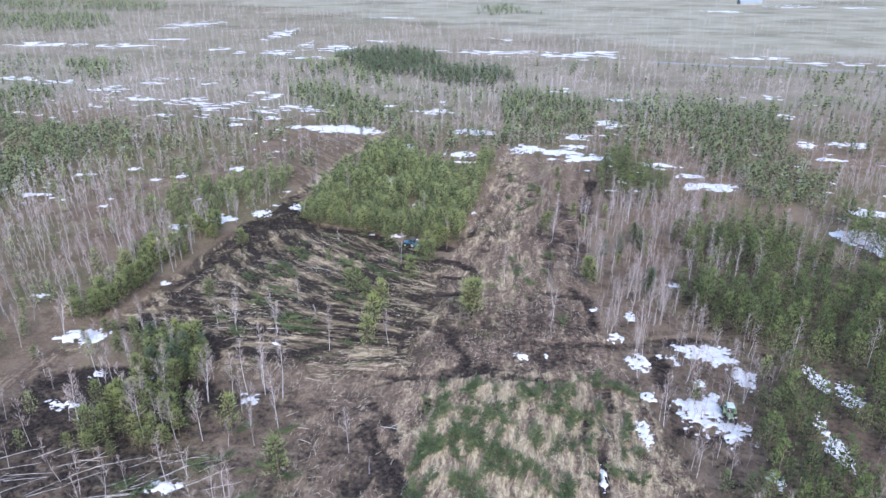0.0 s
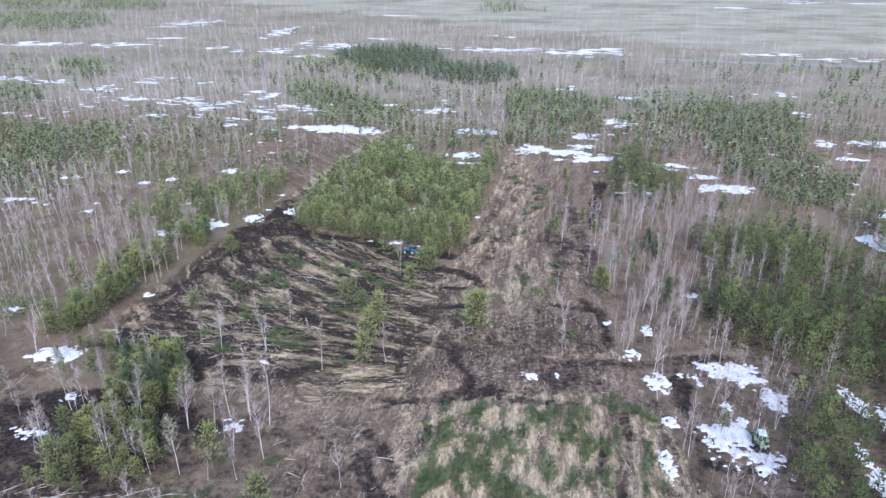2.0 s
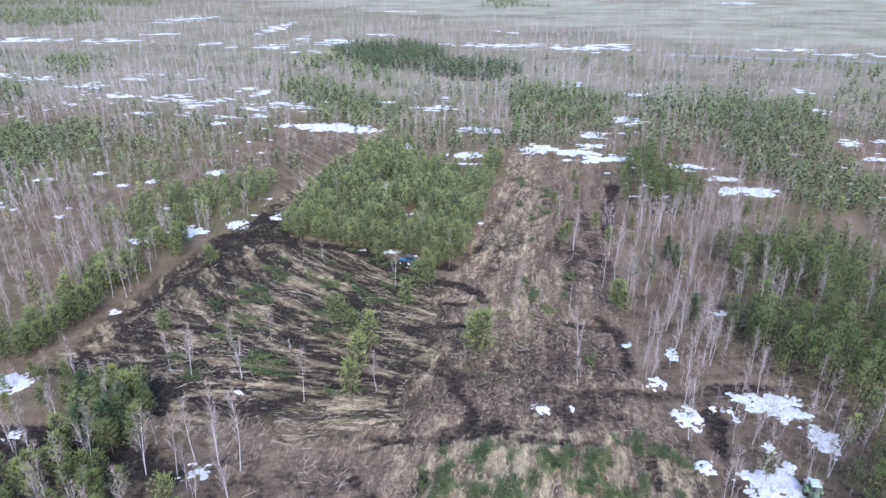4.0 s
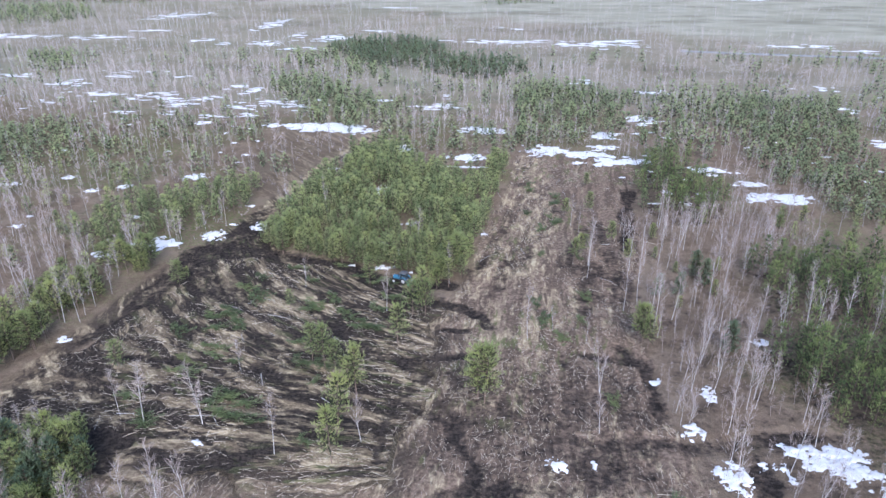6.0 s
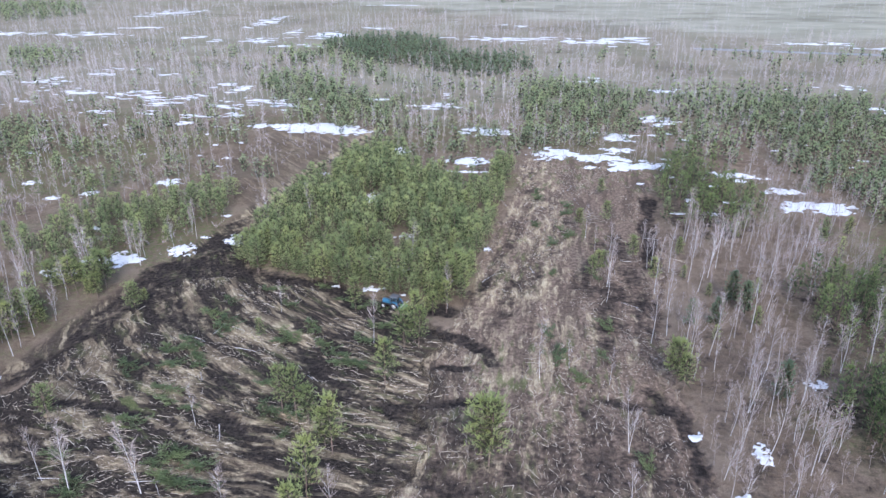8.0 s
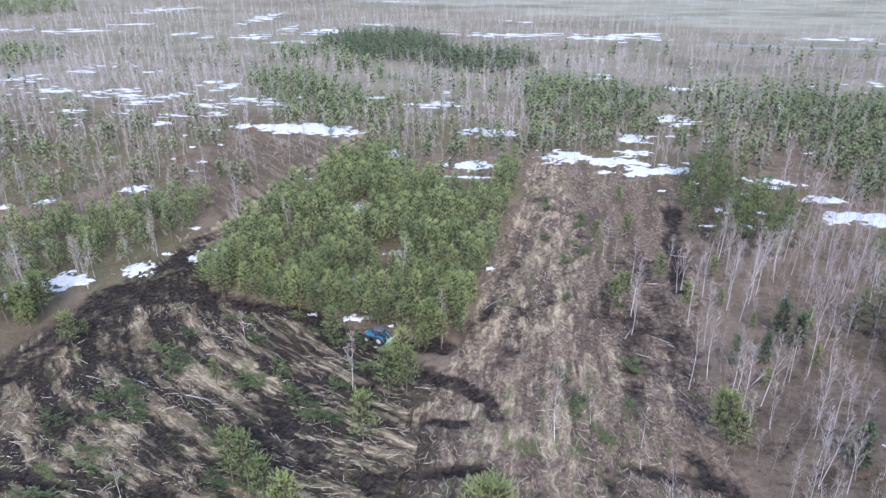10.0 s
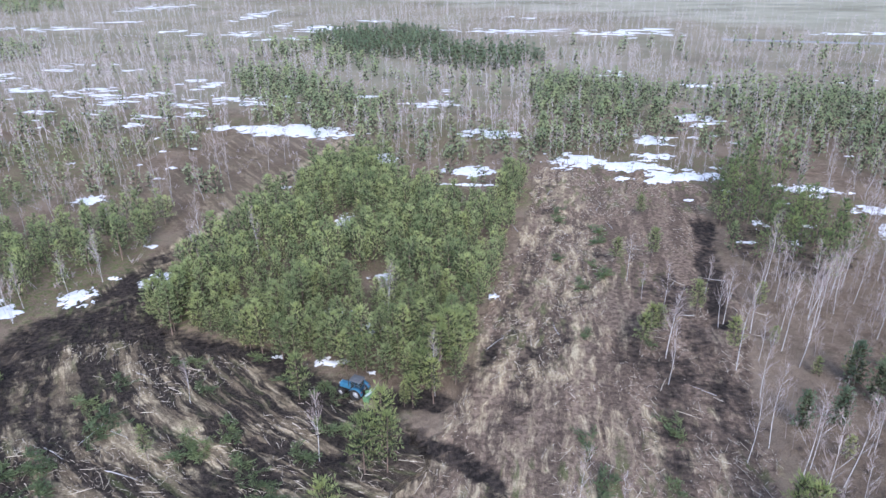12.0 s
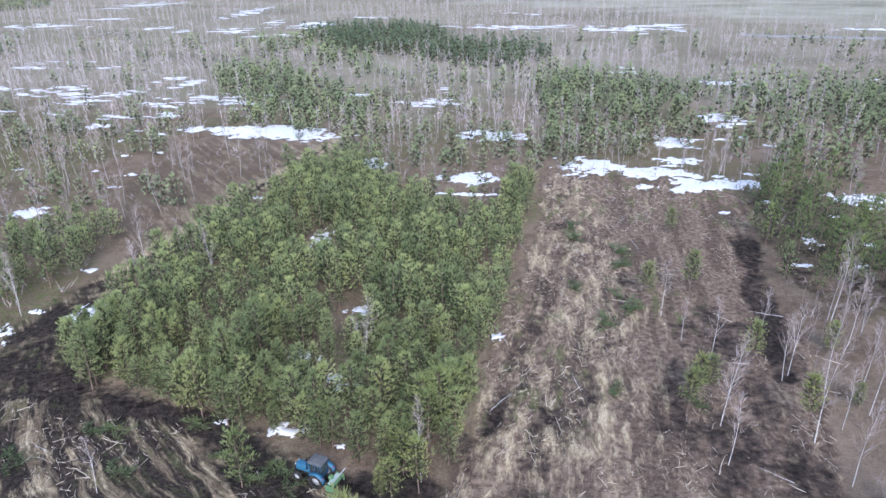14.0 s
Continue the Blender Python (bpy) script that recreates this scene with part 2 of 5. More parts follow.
# Bark of far birches, greyed to carry haze in its colour.
FAR_BARK = bark_material("hazy_birch_bark", (0.31, 0.285, 0.28), (0.45, 0.42, 0.41), (0.14, 0.12, 0.115), 0.02)
WOOD = bark_material("bare_wood", (0.38, 0.32, 0.24), (0.59, 0.52, 0.42), (0.21, 0.16, 0.12), 0.0)

# ---- plan ----
STRIP = [(3, 301), (-1, 264), (-5, 234), (-9, 203), (-13, 188), (-18, 157), (-16, 125), (-11, 70), (-6, 10), (2, -45), (20, -52), (36, -20), (42, 50), (41, 102), (34, 130),
         (29, 151), (29, 180), (29, 200), (33, 219), (36, 233), (34, 243), (37, 260), (44, 289), (36, 298)]
FIELD = [(-69, 229), (-77, 196), (-83, 162), (-90, 143), (-66, 140), (-60, 131), (-44, 126), (-36, 116), (-36, 84), (-26, 66),
         (-11, 70), (-16, 125), (-18, 157), (-13, 190), (-17, 199), (-30, 203), (-45, 209), (-56, 212), (-66, 224)]
ROAD = [(-54, 336), (-60, 300), (-65, 279), (-68, 258), (-71, 238), (-75, 222), (-79, 206), (-82, 187), (-85, 162), (-90, 145), (-97, 127), (-104, 108)]
STAND = [(-61, 213), (-52, 210.5), (-40, 207), (-33, 204.5), (-26, 202.5), (-20, 200.5), (-15, 196.5), (-11.5, 198), (-10, 203), (-8, 216), (-6, 234), (-3, 264), (-0.5, 290), (-5, 288), (-7, 272), (-16, 268), (-23, 275),
         (-33, 286), (-45, 303), (-51, 299), (-56, 277), (-60.5, 252), (-62.5, 231), (-63, 218)]
# Black turned soil: half width, how black, and the line.
TRACKS_ROAD = [
    (3.0, 0.8, [(-67, 250), (-71, 238), (-74, 218), (-78, 192), (-83, 168)]),
    (6.5, 0.86, [(-70, 230), (-66, 215), (-74, 210)]),
    (4.5, 0.72, [(-76, 205), (-70, 196), (-58, 188)]),
]
TRACKS_FIELD = [
    (2.6, 0.86, [(-66, 212), (-52, 210), (-41, 207.5), (-33, 203.5), (-27, 199), (-20, 194)]),
    (1.8, 0.72, [(-42, 186), (-32, 176), (-22, 168)]),
    (1.2, 0.72, [(-67, 250), (-64.5, 279), (-60, 298), (-56, 322)]),
    (2.6, 1.0, [(-31, 200.5), (-22, 199), (-13, 199)]),
    (2.2, 0.9, [(-66, 141.5), (-60, 140)]),
    (0.8, 0.95, [(-76.5, 163), (-68, 163.5), (-59.5, 162.5), (-52.5, 161), (-47, 157.5)]),
    (1.6, 0.8, [(-45, 163), (-40, 159.5)]),
]
TRACKS_FIELD_MORE = [
    (0.8, 0.95, [(-34, 150.5), (-28.5, 150), (-24, 149)]),
    (0.9, 0.95, [(-45.5, 141.5), (-41.5, 139.5), (-38, 137.5)]),
    (1.6, 0.95, [(-67.5, 143.5), (-61.5, 138), (-59, 134.5)]),
    (0.9, 0.85, [(-38, 176), (-30.5, 172), (-25, 168.5)]),
    (0.8, 0.8, [(-40.5, 189.5), (-30.5, 187), (-22, 186.5)]),
    (1.0, 0.7, [(-63.5, 198), (-51.5, 191), (-44.5, 188)]),
    (0.9, 0.7, [(-71.5, 175), (-62.5, 176), (-54, 174.5), (-45.5, 173.5)]),
    (0.9, 0.65, [(-42.5, 151), (-34, 149.5)]),
]
TRACKS_CORNER = [
    (1.5, 0.92, [(-15, 190), (-11, 189), (-7, 187.6), (-4, 185), (-2.7, 182)]),
    (2.2, 0.8, [(-18, 167), (-13.5, 162.7), (-16, 156), (-8, 150), (-2.6, 140.6), (-2.8, 135), (-12, 131), (-24, 131)]),
    (2.0, 0.86, [(-19.5, 112), (-14, 104.7), (-11.6, 96), (-11, 80)]),
    (1.7, 0.72, [(-10.3, 156), (-6, 150), (-2.9, 141)]),
    (2.2, 0.7, [(-9.3, 123), (-12, 114), (-17, 108), (-20, 98)]),
    (1.8, 0.85, [(-20.4, 121), (-16.7, 117), (-13.9, 112.5)]),
    (1.3, 0.85, [(-17.5, 154.5), (-18.5, 147), (-17.5, 140)]),
    (0.8, 0.8, [(-19.5, 177.5), (-14, 179), (-6.5, 179.5)]),
    (0.8, 0.8, [(-20, 167.5), (-12, 168.5), (-3.5, 171)]),
    (0.8, 0.75, [(-4, 215.5), (-6, 208.5)]),
]
TRACKS_STRIP = [
    (2.0, 0.78, [(-2.8, 135), (2, 136.6), (14.5, 136.7), (20, 147.5)]),
    (1.7, 0.78, [(22, 149), (33, 148.3), (42, 151), (55, 153)]),
    (1.5, 0.76, [(14, 173.5), (19, 172), (27.7, 171.3), (27.8, 162.8), (27.8, 155)]),
    (2.9, 0.63, [(12.5, 146), (13, 140), (10, 135.5)]),
    (2.2, 0.73, [(4.7, 133.6), (13, 133.4), (18, 133.2)]),
    (1.0, 0.71, [(12, 173), (12.5, 160), (11, 149), (12, 140.5)]),
    (2.7, 0.62, [(26, 230.5), (25.5, 221), (26.5, 213), (27.5, 205), (27.5, 197.5)]),
    (2.5, 0.61, [(18, 210), (19.5, 202.5), (18, 193)]),
    (1.7, 0.62, [(17, 225), (14.5, 212)]),
    (1.2, 0.53, [(4, 223.5), (1, 210.5), (-1, 198.5)]),
    (1.2, 0.62, [(21.5, 197), (23, 193.5)]),
    (2.2, 0.92, [(37, 264), (34.2, 246.6), (32.7, 233.6), (30.8, 222.9)]),
    (1.8, 0.7, [(21.8, 213), (24.2, 206.8), (28.2, 204.8), (27.1, 197.2)]),
    (1.6, 0.66, [(20.4, 207.6), (18.7, 197.4), (17.9, 189)]),
    (1.5, 0.66, [(29.5, 235.1), (21, 234.5)]),
    (1.5, 0.8, [(23.4, 176.1), (27.4, 169.2), (27.7, 162.8)]),
]
TRACKS_HEAD = [
    (2.0, 0.55, [(6, 292), (4.5, 262), (0, 236), (-5, 212), (-9, 203)]),
    (2.8, 0.55, [(14, 250), (11.8, 239.7), (8, 228), (3.5, 216), (0.6, 206), (-2, 196)]),
    (1.8, 0.62, [(37, 267.5), (33, 249), (32.5, 236.5), (35, 231)]),
    (1.2, 0.58, [(10.5, 245), (10.5, 229), (9.5, 216.5)]),
    (2.2, 0.62, [(20, 230), (25, 238)]),
]
TRACKS_EAST = [
    (2.0, 0.86, [(40.3, 143), (39, 126), (39.8, 119), (45.7, 117.4)]),
    (1.1, 0.86, [(25.6, 123), (24.5, 111), (23.7, 98)]),
    (1.0, 0.8, [(28, 131), (27.4, 124), (26.7, 115)]),
    (1.4, 0.8, [(27, 131), (27.9, 124)]),
    (1.2, 0.75, [(23.3, 124), (21.5, 114.7)]),
    (1.6, 0.9, [(42, 118), (48.6, 117.2)]),
]
TRACKS_WEST = [
    (3.2, 1.2, [(-90, 122), (-80, 128), (-68, 125)]),
    (2.4, 1.1, [(-92, 101), (-85, 108), (-83.5, 114), (-81, 120), (-81.7, 127), (-70, 125.6)]),
    (2.0, 0.66, [(-17.6, 119), (-22, 112), (-26, 104)]),
    (3.0, 1.15, [(-86, 127), (-73, 124.5), (-59, 123.5), (-50, 119)]),
    (3.4, 1.25, [(-89, 124), (-77, 126), (-64, 124)]),
    (1.6, 0.6, [(-38, 120), (-28, 123), (-18, 129)]),
]
TRACKS = TRACKS_ROAD + TRACKS_FIELD + TRACKS_FIELD_MORE + TRACKS_CORNER + TRACKS_STRIP + TRACKS_HEAD + TRACKS_EAST + TRACKS_WEST


STAND_L1 = [(-118, 213), (-110, 237), (-83, 260), (-73, 252), (-74, 243), (-82, 226), (-93, 212), (-108, 207)]
STAND_L2 = [(-254, 331), (-229, 322), (-206, 319), (-190, 326), (-164, 310), (-163, 297), (-165, 282), (-171, 258), (-174, 222), (-183, 202), (-240, 205), (-288, 316)]
STAND_L3 = [(-330, 404), (-288, 408), (-261, 389), (-250, 367), (-269, 352), (-285, 347)]
STAND_L4 = [(-315, 494), (-285, 502), (-260, 460), (-262, 433), (-286, 447)]
STAND_L5 = [(-642, 813), (-494, 828), (-417, 729), (-414, 672), (-531, 669)]
STAND_L6 = [(-768, 976), (-474, 977), (-426, 862), (-561, 878), (-672, 852)]
STAND_RL = [(-144, 511), (-119, 504), (-69, 448), (-73, 433), (-108, 460), (-131, 473)]
STAND_RB = [(72, 341), (86, 371), (110, 400), (94, 413), (67, 403), (57, 350)]
FAR_BAND = [(-70, 512), (-7, 495), (12, 469), (-5, 434), (-35, 443), (-64, 477)]
FAR_CLUMP = [(-38, 945), (-2, 980), (26, 879), (-28, 860)]
STAND_R1 = [(80, 360), (112, 400), (147, 395), (146, 368), (131, 322), (123, 280), (122, 257), (110, 240), (91, 246), (90, 260), (84, 318)]
STAND_R2 = [(57, 211), (91, 215), (93, 200), (112, 190), (82, 186), (57, 193)]
STAND_R7 = [(56, 177), (76, 180), (110, 186), (125, 170), (102, 143), (66, 144), (58, 150), (52, 163), (51, 172)]
STAND_R3 = [(44, 98), (58, 118), (67, 137), (73, 128), (68, 100), (60, 90)]
STAND_R4 = [(110, 188), (111, 228), (121, 240), (120, 199)]
STAND_R5 = [(76, 98), (82, 120), (92, 128), (110, 110), (95, 90)]
STAND_R6 = [(54, 112), (56, 126), (65, 140), (78, 142), (98, 138), (92, 128), (70, 112)]
STAND_E = [(38, 254), (42, 241), (47, 238), (56, 241), (64, 258), (60, 275), (58, 290), (54, 296), (44, 287), (40, 266)]
STAND_F = [(42, 320), (46, 345), (80, 332), (74, 300), (54, 300)]
STAND_M = [(0, 316), (3, 360), (-4, 412), (21, 430), (56, 385), (43, 343), (40, 334), (28, 320), (10, 310)]
STAND_ML = [(-130, 426), (-119, 441), (-96, 410), (-66, 380), (-41, 358), (-52, 326), (-66, 329), (-84, 338), (-91, 356), (-112, 380)]
RIDGE = [(-130, 543), (-117, 577), (-79, 569), (-48, 541), (-36, 493), (-62, 465), (-92, 476)]
BEHIND = [(-54, 303), (-44, 305), (-32, 288), (-16, 270), (-1, 292), (2, 310), (0, 330), (-41, 345), (-53, 334)]
GLADE = [(66, 214), (72, 244), (108, 250), (108, 222), (92, 216)]

VERGE = [(-70, 248), (-62, 300), (-57, 335), (-98, 338), (-106, 290), (-86, 264)]


def in_stands(x, y, stands, rag=2.5):
    wx, wy = x + rag * 2 * (vnoise(x * 0.2, y * 0.2, 61) - 0.5), y + rag * 2 * (vnoise(x * 0.2, y * 0.2, 62) - 0.5)
    hit = np.zeros(np.shape(x), bool)
    for outline in stands:
        hit |= inside(wx, wy, outline)
    return hit


NEAR_STANDS = [STAND_E, STAND_L1, STAND_R2, STAND_R3, STAND_R4, STAND_R5, STAND_R6, STAND_R7]
FAR_STANDS = [STAND_L2, STAND_R1, STAND_M, STAND_ML, STAND_RL, STAND_L3, STAND_L4, STAND_L5, STAND_L6, FAR_BAND, FAR_CLUMP, RIDGE]
HALF_STANDS = [STAND_F, STAND_RB]


def far_meadow(x, y):
    """1 on the open land beyond the last woods, whose edge slants away to the west."""
    rim = np.clip(724 - 0.72 * (x + 29), 585, 1150) + 60 * (fbm(x * 0.01, y * 0.01, 77) - 0.5)
    return ramp01(y - rim, -18, 22)


def field_side(x, y):
    """1 where the lanes turn across the field, 0 where they run along the strip."""
    return ((x < -13 + 7 * (vnoise(x * 0.15, y * 0.15, 18) - 0.5)) & (y > 132 + 9 * (vnoise(x * 0.12, y * 0.12, 19) - 0.5))) * 1.0


def field_blend(x, y):
    """Like field_side, with a soft and ragged seam for the mix of soils."""
    x, y = np.asarray(x, float), np.asarray(y, float)
    rag = 16 * (fbm(x * 0.10, y * 0.10, 18) - 0.5)
    return (1 - ramp01(x + rag, -20, -6)) * ramp01(y + rag, 124, 140)


def lanes(x, y):
    """Where a point lies along and across the machine's lanes."""
    west = field_side(x, y)
    uf, vf = x - 0.3 * y, y + 0.28 * x + 0.014 * (x + 40) * np.clip(y - 160, -40, 60)
    us, vs = y + 0.05 * x, x - 0.055 * (y - 190)
    return uf * west + us * (1 - west), vf * west + vs * (1 - west) + 40 * west


def cleared_at(x, y):
    wx = x + 3.0 * (fbm(x * 0.12, y * 0.12, 3) - 0.5) * 2
    wy = y + 3.0 * (fbm(x * 0.12, y * 0.12, 9) - 0.5) * 2
    return inside(wx, wy, STRIP) | inside(wx, wy, FIELD)


def black_at(x, y):
    x, y = np.asarray(x, float), np.asarray(y, float)
    value = np.zeros(np.shape(x))
    for half, much, line in TRACKS:
        d = from_line(x, y, line)
        near = d < half * 2.2 + 2
        dn, xn, yn = d[near] if np.ndim(d) else d, x[near] if np.ndim(d) else x, y[near] if np.ndim(d) else y
        dn = dn + (0.5 + 0.75 * half) * (fbm(xn * 0.3, yn * 0.3, 21) - 0.5) + half * 1.3 * (vnoise(xn * 0.09, yn * 0.09, 22) - 0.5)
        v = much * (1 - ramp01(dn, half * 0.5, half * 1.35)) * (0.72 + 0.5 * fbm(xn * 0.16, yn * 0.16, 23, 2))
        if np.ndim(d):
            value[near] = np.maximum(value[near], v)
        else:
            value = np.maximum(value, v)
    return np.clip(value, 0, 1)


def ground_z(x, y):
    """Height of the ground: low relief, ridges of shredded wood, ruts."""
    x, y = np.asarray(x, float), np.asarray(y, float)
    z = 0.5 * (fbm(x * 0.03, y * 0.03, 5, 2) - 0.5) + 0.10 * (fbm(x * 0.6, y * 0.6, 6, 3) - 0.5)
    u, v = lanes(x, y)
    cut = cleared_at(x, y)
    z = z + cut * 0.55 * (fbm(u * 0.16, v * 0.8, 31, 3) - 0.5)
    z = z - 0.35 * black_at(x, y)
    return z * (1 - ramp01(np.hypot(x, y - 180), 150, 330))


# ---- ground ----
def spread(lo, hi, step, ends, first):
    out = list(np.arange(lo, hi + step / 2, step))
    gap = step
    while out[-1] < ends[1]:
        gap *= 1.13
        out.append(out[-1] + gap)
    gap, head = step, []
    while (head[-1] if head else lo) > ends[0]:
        gap *= 1.13
        head.append((head[-1] if head else lo) - gap)
    return np.array(head[::-1] + out)


def make_ground():
    xs = spread(-104, 70, 0.80, (-3500, 3500), 0)
    ys = spread(88, 312, 0.76, (-700, 4500), 0)
    gx, gy = np.meshgrid(xs, ys)
    gx, gy = gx.ravel(), gy.ravel()
    w, h = len(xs), len(ys)
    a = (np.arange(h - 1)[:, None] * w + np.arange(w - 1)[None, :]).ravel()
    me = mesh_of("ground", np.stack([gx, gy, ground_z(gx, gy)], 1), np.stack([a, a + 1, a + w + 1, a + w], 1), [SOIL], None, True)
    cut = cleared_at(gx, gy).astype(float)
    cut = cut * (1 - 0.8 * (1 - ramp01(gx, -40, -32)) * (1 - ramp01(gy, 110, 118))) * (1 - 0.5 * (1 - ramp01(gx, -20, -14)) * (1 - ramp01(gy, 126, 136)))
    road = 1 - ramp01(from_line(gx, gy, ROAD) + 2 * (fbm(gx * 0.2, gy * 0.2, 8) - 0.5), 1.6, 3.6)
    moss = ramp01(fbm(gx * 0.05, gy * 0.05, 12), 0.45, 0.65) * 0.7 + 0.35 * field_side(gx, gy) * ramp01(fbm(gx * 0.1, gy * 0.1, 13), 0.4, 0.6) 
    # Beyond the meadow term, far wood floor pales with distance: haze put into colour.
    meadow = np.maximum(far_meadow(gx, gy) * 0.9, 0.45 * ramp01(gy + 60 * (fbm(gx * 0.02, gy * 0.02, 87) - 0.5), 320, 430))
    moss = moss * np.where(inside(gx, gy, [(-70, 246), (-62, 300), (-57, 335), (-100, 338), (-110, 290), (-86, 262)]), 0.2, 1.0)
    darkened = (0.54 + 0.26 * (1 - ramp01(gx, -62, -46))) * (1 - ramp01(gx, -22, -10)) * (1 - ramp01(gy, 122, 136)) * ramp01(gx, -100, -92)
    darkened = np.maximum(darkened, 0.38 * ramp01(gx, 8, 20) * (1 - ramp01(gx, 27, 32)) * ramp01(gy, 172, 184) * (1 - ramp01(gy, 236, 250)))
    darkened = np.maximum(darkened, 0.52 * ramp01(gx, 26, 34) * (1 - ramp01(gx, 95, 105)) * (1 - ramp01(gy, 150, 166)))
    darkened = np.maximum(darkened, 0.60 * ramp01(gx, -14, -8) * (1 - ramp01(gx, 24, 30)) * ramp01(gy, 132, 140) * (1 - ramp01(gy, 160, 180)))
    darkened = np.maximum(darkened, 0.26 * cut * field_blend(gx, gy))
    cut = np.maximum(cut, 0.3 * inside(gx, gy, [(-70, 246), (-62, 300), (-57, 335), (-90, 335), (-96, 290), (-82, 262)]))
    # Needle litter and the shade under the eastern stands, put into the soil colour.
    darkened = np.maximum(darkened, 0.58 * in_stands(gx, gy, NEAR_STANDS) * (gx > 40))
    darkened = np.maximum(darkened, 0.30 * (1 - ramp01(gx, -112, -92)) * (1 - ramp01(gy, 240, 290)))
    darkened = np.maximum(darkened, 0.47 * ramp01(gx, 27, 33) * (1 - ramp01(gx, 95, 105)) * (1 - ramp01(gy + 14 * (fbm(gx * 0.08, gy * 0.08, 88) - 0.5), 186, 206)))
    darkened = darkened * ramp01(gy + 30 * (fbm(gx * 0.04, gy * 0.04, 79) - 0.5), 62, 92)
    kinds = np.stack([np.maximum(black_at(gx, gy), darkened), np.maximum(cut, road * 0.8), np.clip(moss, 0, 1), meadow], 1)
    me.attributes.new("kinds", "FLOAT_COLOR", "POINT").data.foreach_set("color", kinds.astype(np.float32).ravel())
    rich = 0.75 * ramp01(gy + 30 * (fbm(gx * 0.05, gy * 0.05, 80) - 0.5), 40, 85) * ramp01(gx, -14, -6) * (1 - ramp01(gx, 32, 40)) * (1 - ramp01(gy, 126, 138)) + (0.1 - 0.75 * ramp01(gx, 8, 18)) * ramp01(gy, 140, 170) * (1 - field_blend(gx, gy)) - 0.25 * (1 - ramp01(gx, -22, -12)) * (1 - ramp01(gy, 124, 136)) + road * (0.3 + 0.7 * ramp01(gy, 232, 246)) - 0.32 * field_blend(gx, gy) - 0.42 * (1 - field_blend(gx, gy)) * ramp01(gy, 134, 142) * (1 - ramp01(gy, 165, 185))
    me.attributes.new("rich", "FLOAT", "POINT").data.foreach_set("value", rich.astype(np.float32))
    u, v = lanes(gx, gy)
    lane = np.stack([u, v, field_blend(gx, gy)], 1).astype(np.float32)
    me.attributes.new("lane", "FLOAT_VECTOR", "POINT").data.foreach_set("vector", lane.ravel())
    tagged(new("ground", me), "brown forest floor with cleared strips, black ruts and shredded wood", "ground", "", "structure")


make_ground()

# ---- snow ----
# Plan centre and half sizes of each patch.
SNOW_LEFT = [(-94, 140, 6, 4), (-82, 126, 1.7, 1.6), (-83, 115, 3.2, 1.6), (-46, 120, 2.6, 2), (-52, 95, 3.9, 1.9), (-79, 221, 3.5, 3.6),
             (-92, 217, 1.5, 2.5), (-100, 207, 4.6, 2.3), (-67, 229, 3.0, 3.2), (-87, 168, 1.8, 1.3), (-116, 158, 2.9, 1.1), (-76, 243, 1.5, 1),
             (-76, 229, 1.1, 0.8), (-104, 267, 4, 2.9), (-106, 232, 1.7, 1.7), (-123, 256, 2.7, 2.7), (-132, 251, 2.6, 2), (-146, 263, 3.4, 2.1),
             (-163, 255, 4, 2), (-136, 222, 2.4, 1.5), (-168, 231, 6.2, 2.3), (-60, 280, 1.9, 1.3)]
SNOW_MIDDLE = [(-29, 206, 2.9, 1.3), (-37, 207, 1, 0.6), (-22, 204, 0.6, 0.4), (-40, 259, 2.3, 4.5), (-26, 234, 3, 2.4), (-31, 221, 2.3, 1.3),
               (-25, 216, 2.5, 2.4), (-40, 306, 4.3, 4.5), (-15, 286, 7.3, 1.1), (-16, 297, 6, 4.6), (-6, 228.5, 1.1, 1.3), (-72, 333, 17.9, 8.4),
               (-98, 335, 8.4, 3.2), (-87, 335, 7, 4), (-62, 330, 7, 4), (-11, 334, 8.1, 6.2), (-32, 375, 7.6, 6.5), (12, 308, 7.5, 7.5), (26, 304, 9.9, 4.3), (38, 296, 9.6, 5.6)]
SNOW_RIGHT = [(84, 264, 9.6, 5.2), (77, 276, 5.5, 2.8), (66, 289, 5.9, 3.2), (118, 218, 7.9, 11.9), (129, 240, 6.7, 4.4), (68, 118, 1.9, 6.9),
              (73, 139, 1.8, 5.1), (77, 134, 2.4, 4.4), (36, 142, 2.8, 3.4), (51, 148, 7.1, 2.8), (57, 138, 2.6, 4.7), (46, 126, 4.6, 6.4),
              (50, 120, 3.3, 4.5), (33, 117, 1.6, 4.3), (24, 105, 0.6, 3.6), (32, 152, 1.8, 2.3), (37, 162, 1.5, 2.3), (10, 142, 2, 1.4),
              (51, 180, 1.9, 1.4), (28, 165, 1.2, 1.8), (54, 107, 1.6, 2.2), (54.5, 144.5, 3.5, 2.2), (24, 294, 2.5, 1.9), (49, 265, 2, 2.6), (53, 256, 1.4, 2.2)]
SNOW_RUTS = [(47.7, 135, 1.0, 2.0), (42, 144.8, 2.2, 1.2), (44.4, 142.3, 0.6, 1.8), (36, 129.4, 1.8, 1.5), (53, 145, 2.7, 3.4), (51.5, 126, 0.9, 2.9),
             (15.5, 142.8, 0.5, 1.0), (-70.6, 126, 2.1, 0.6), (-46.9, 141.2, 0.9, 0.8), (-91.5, 214, 7.0, 3.4)]
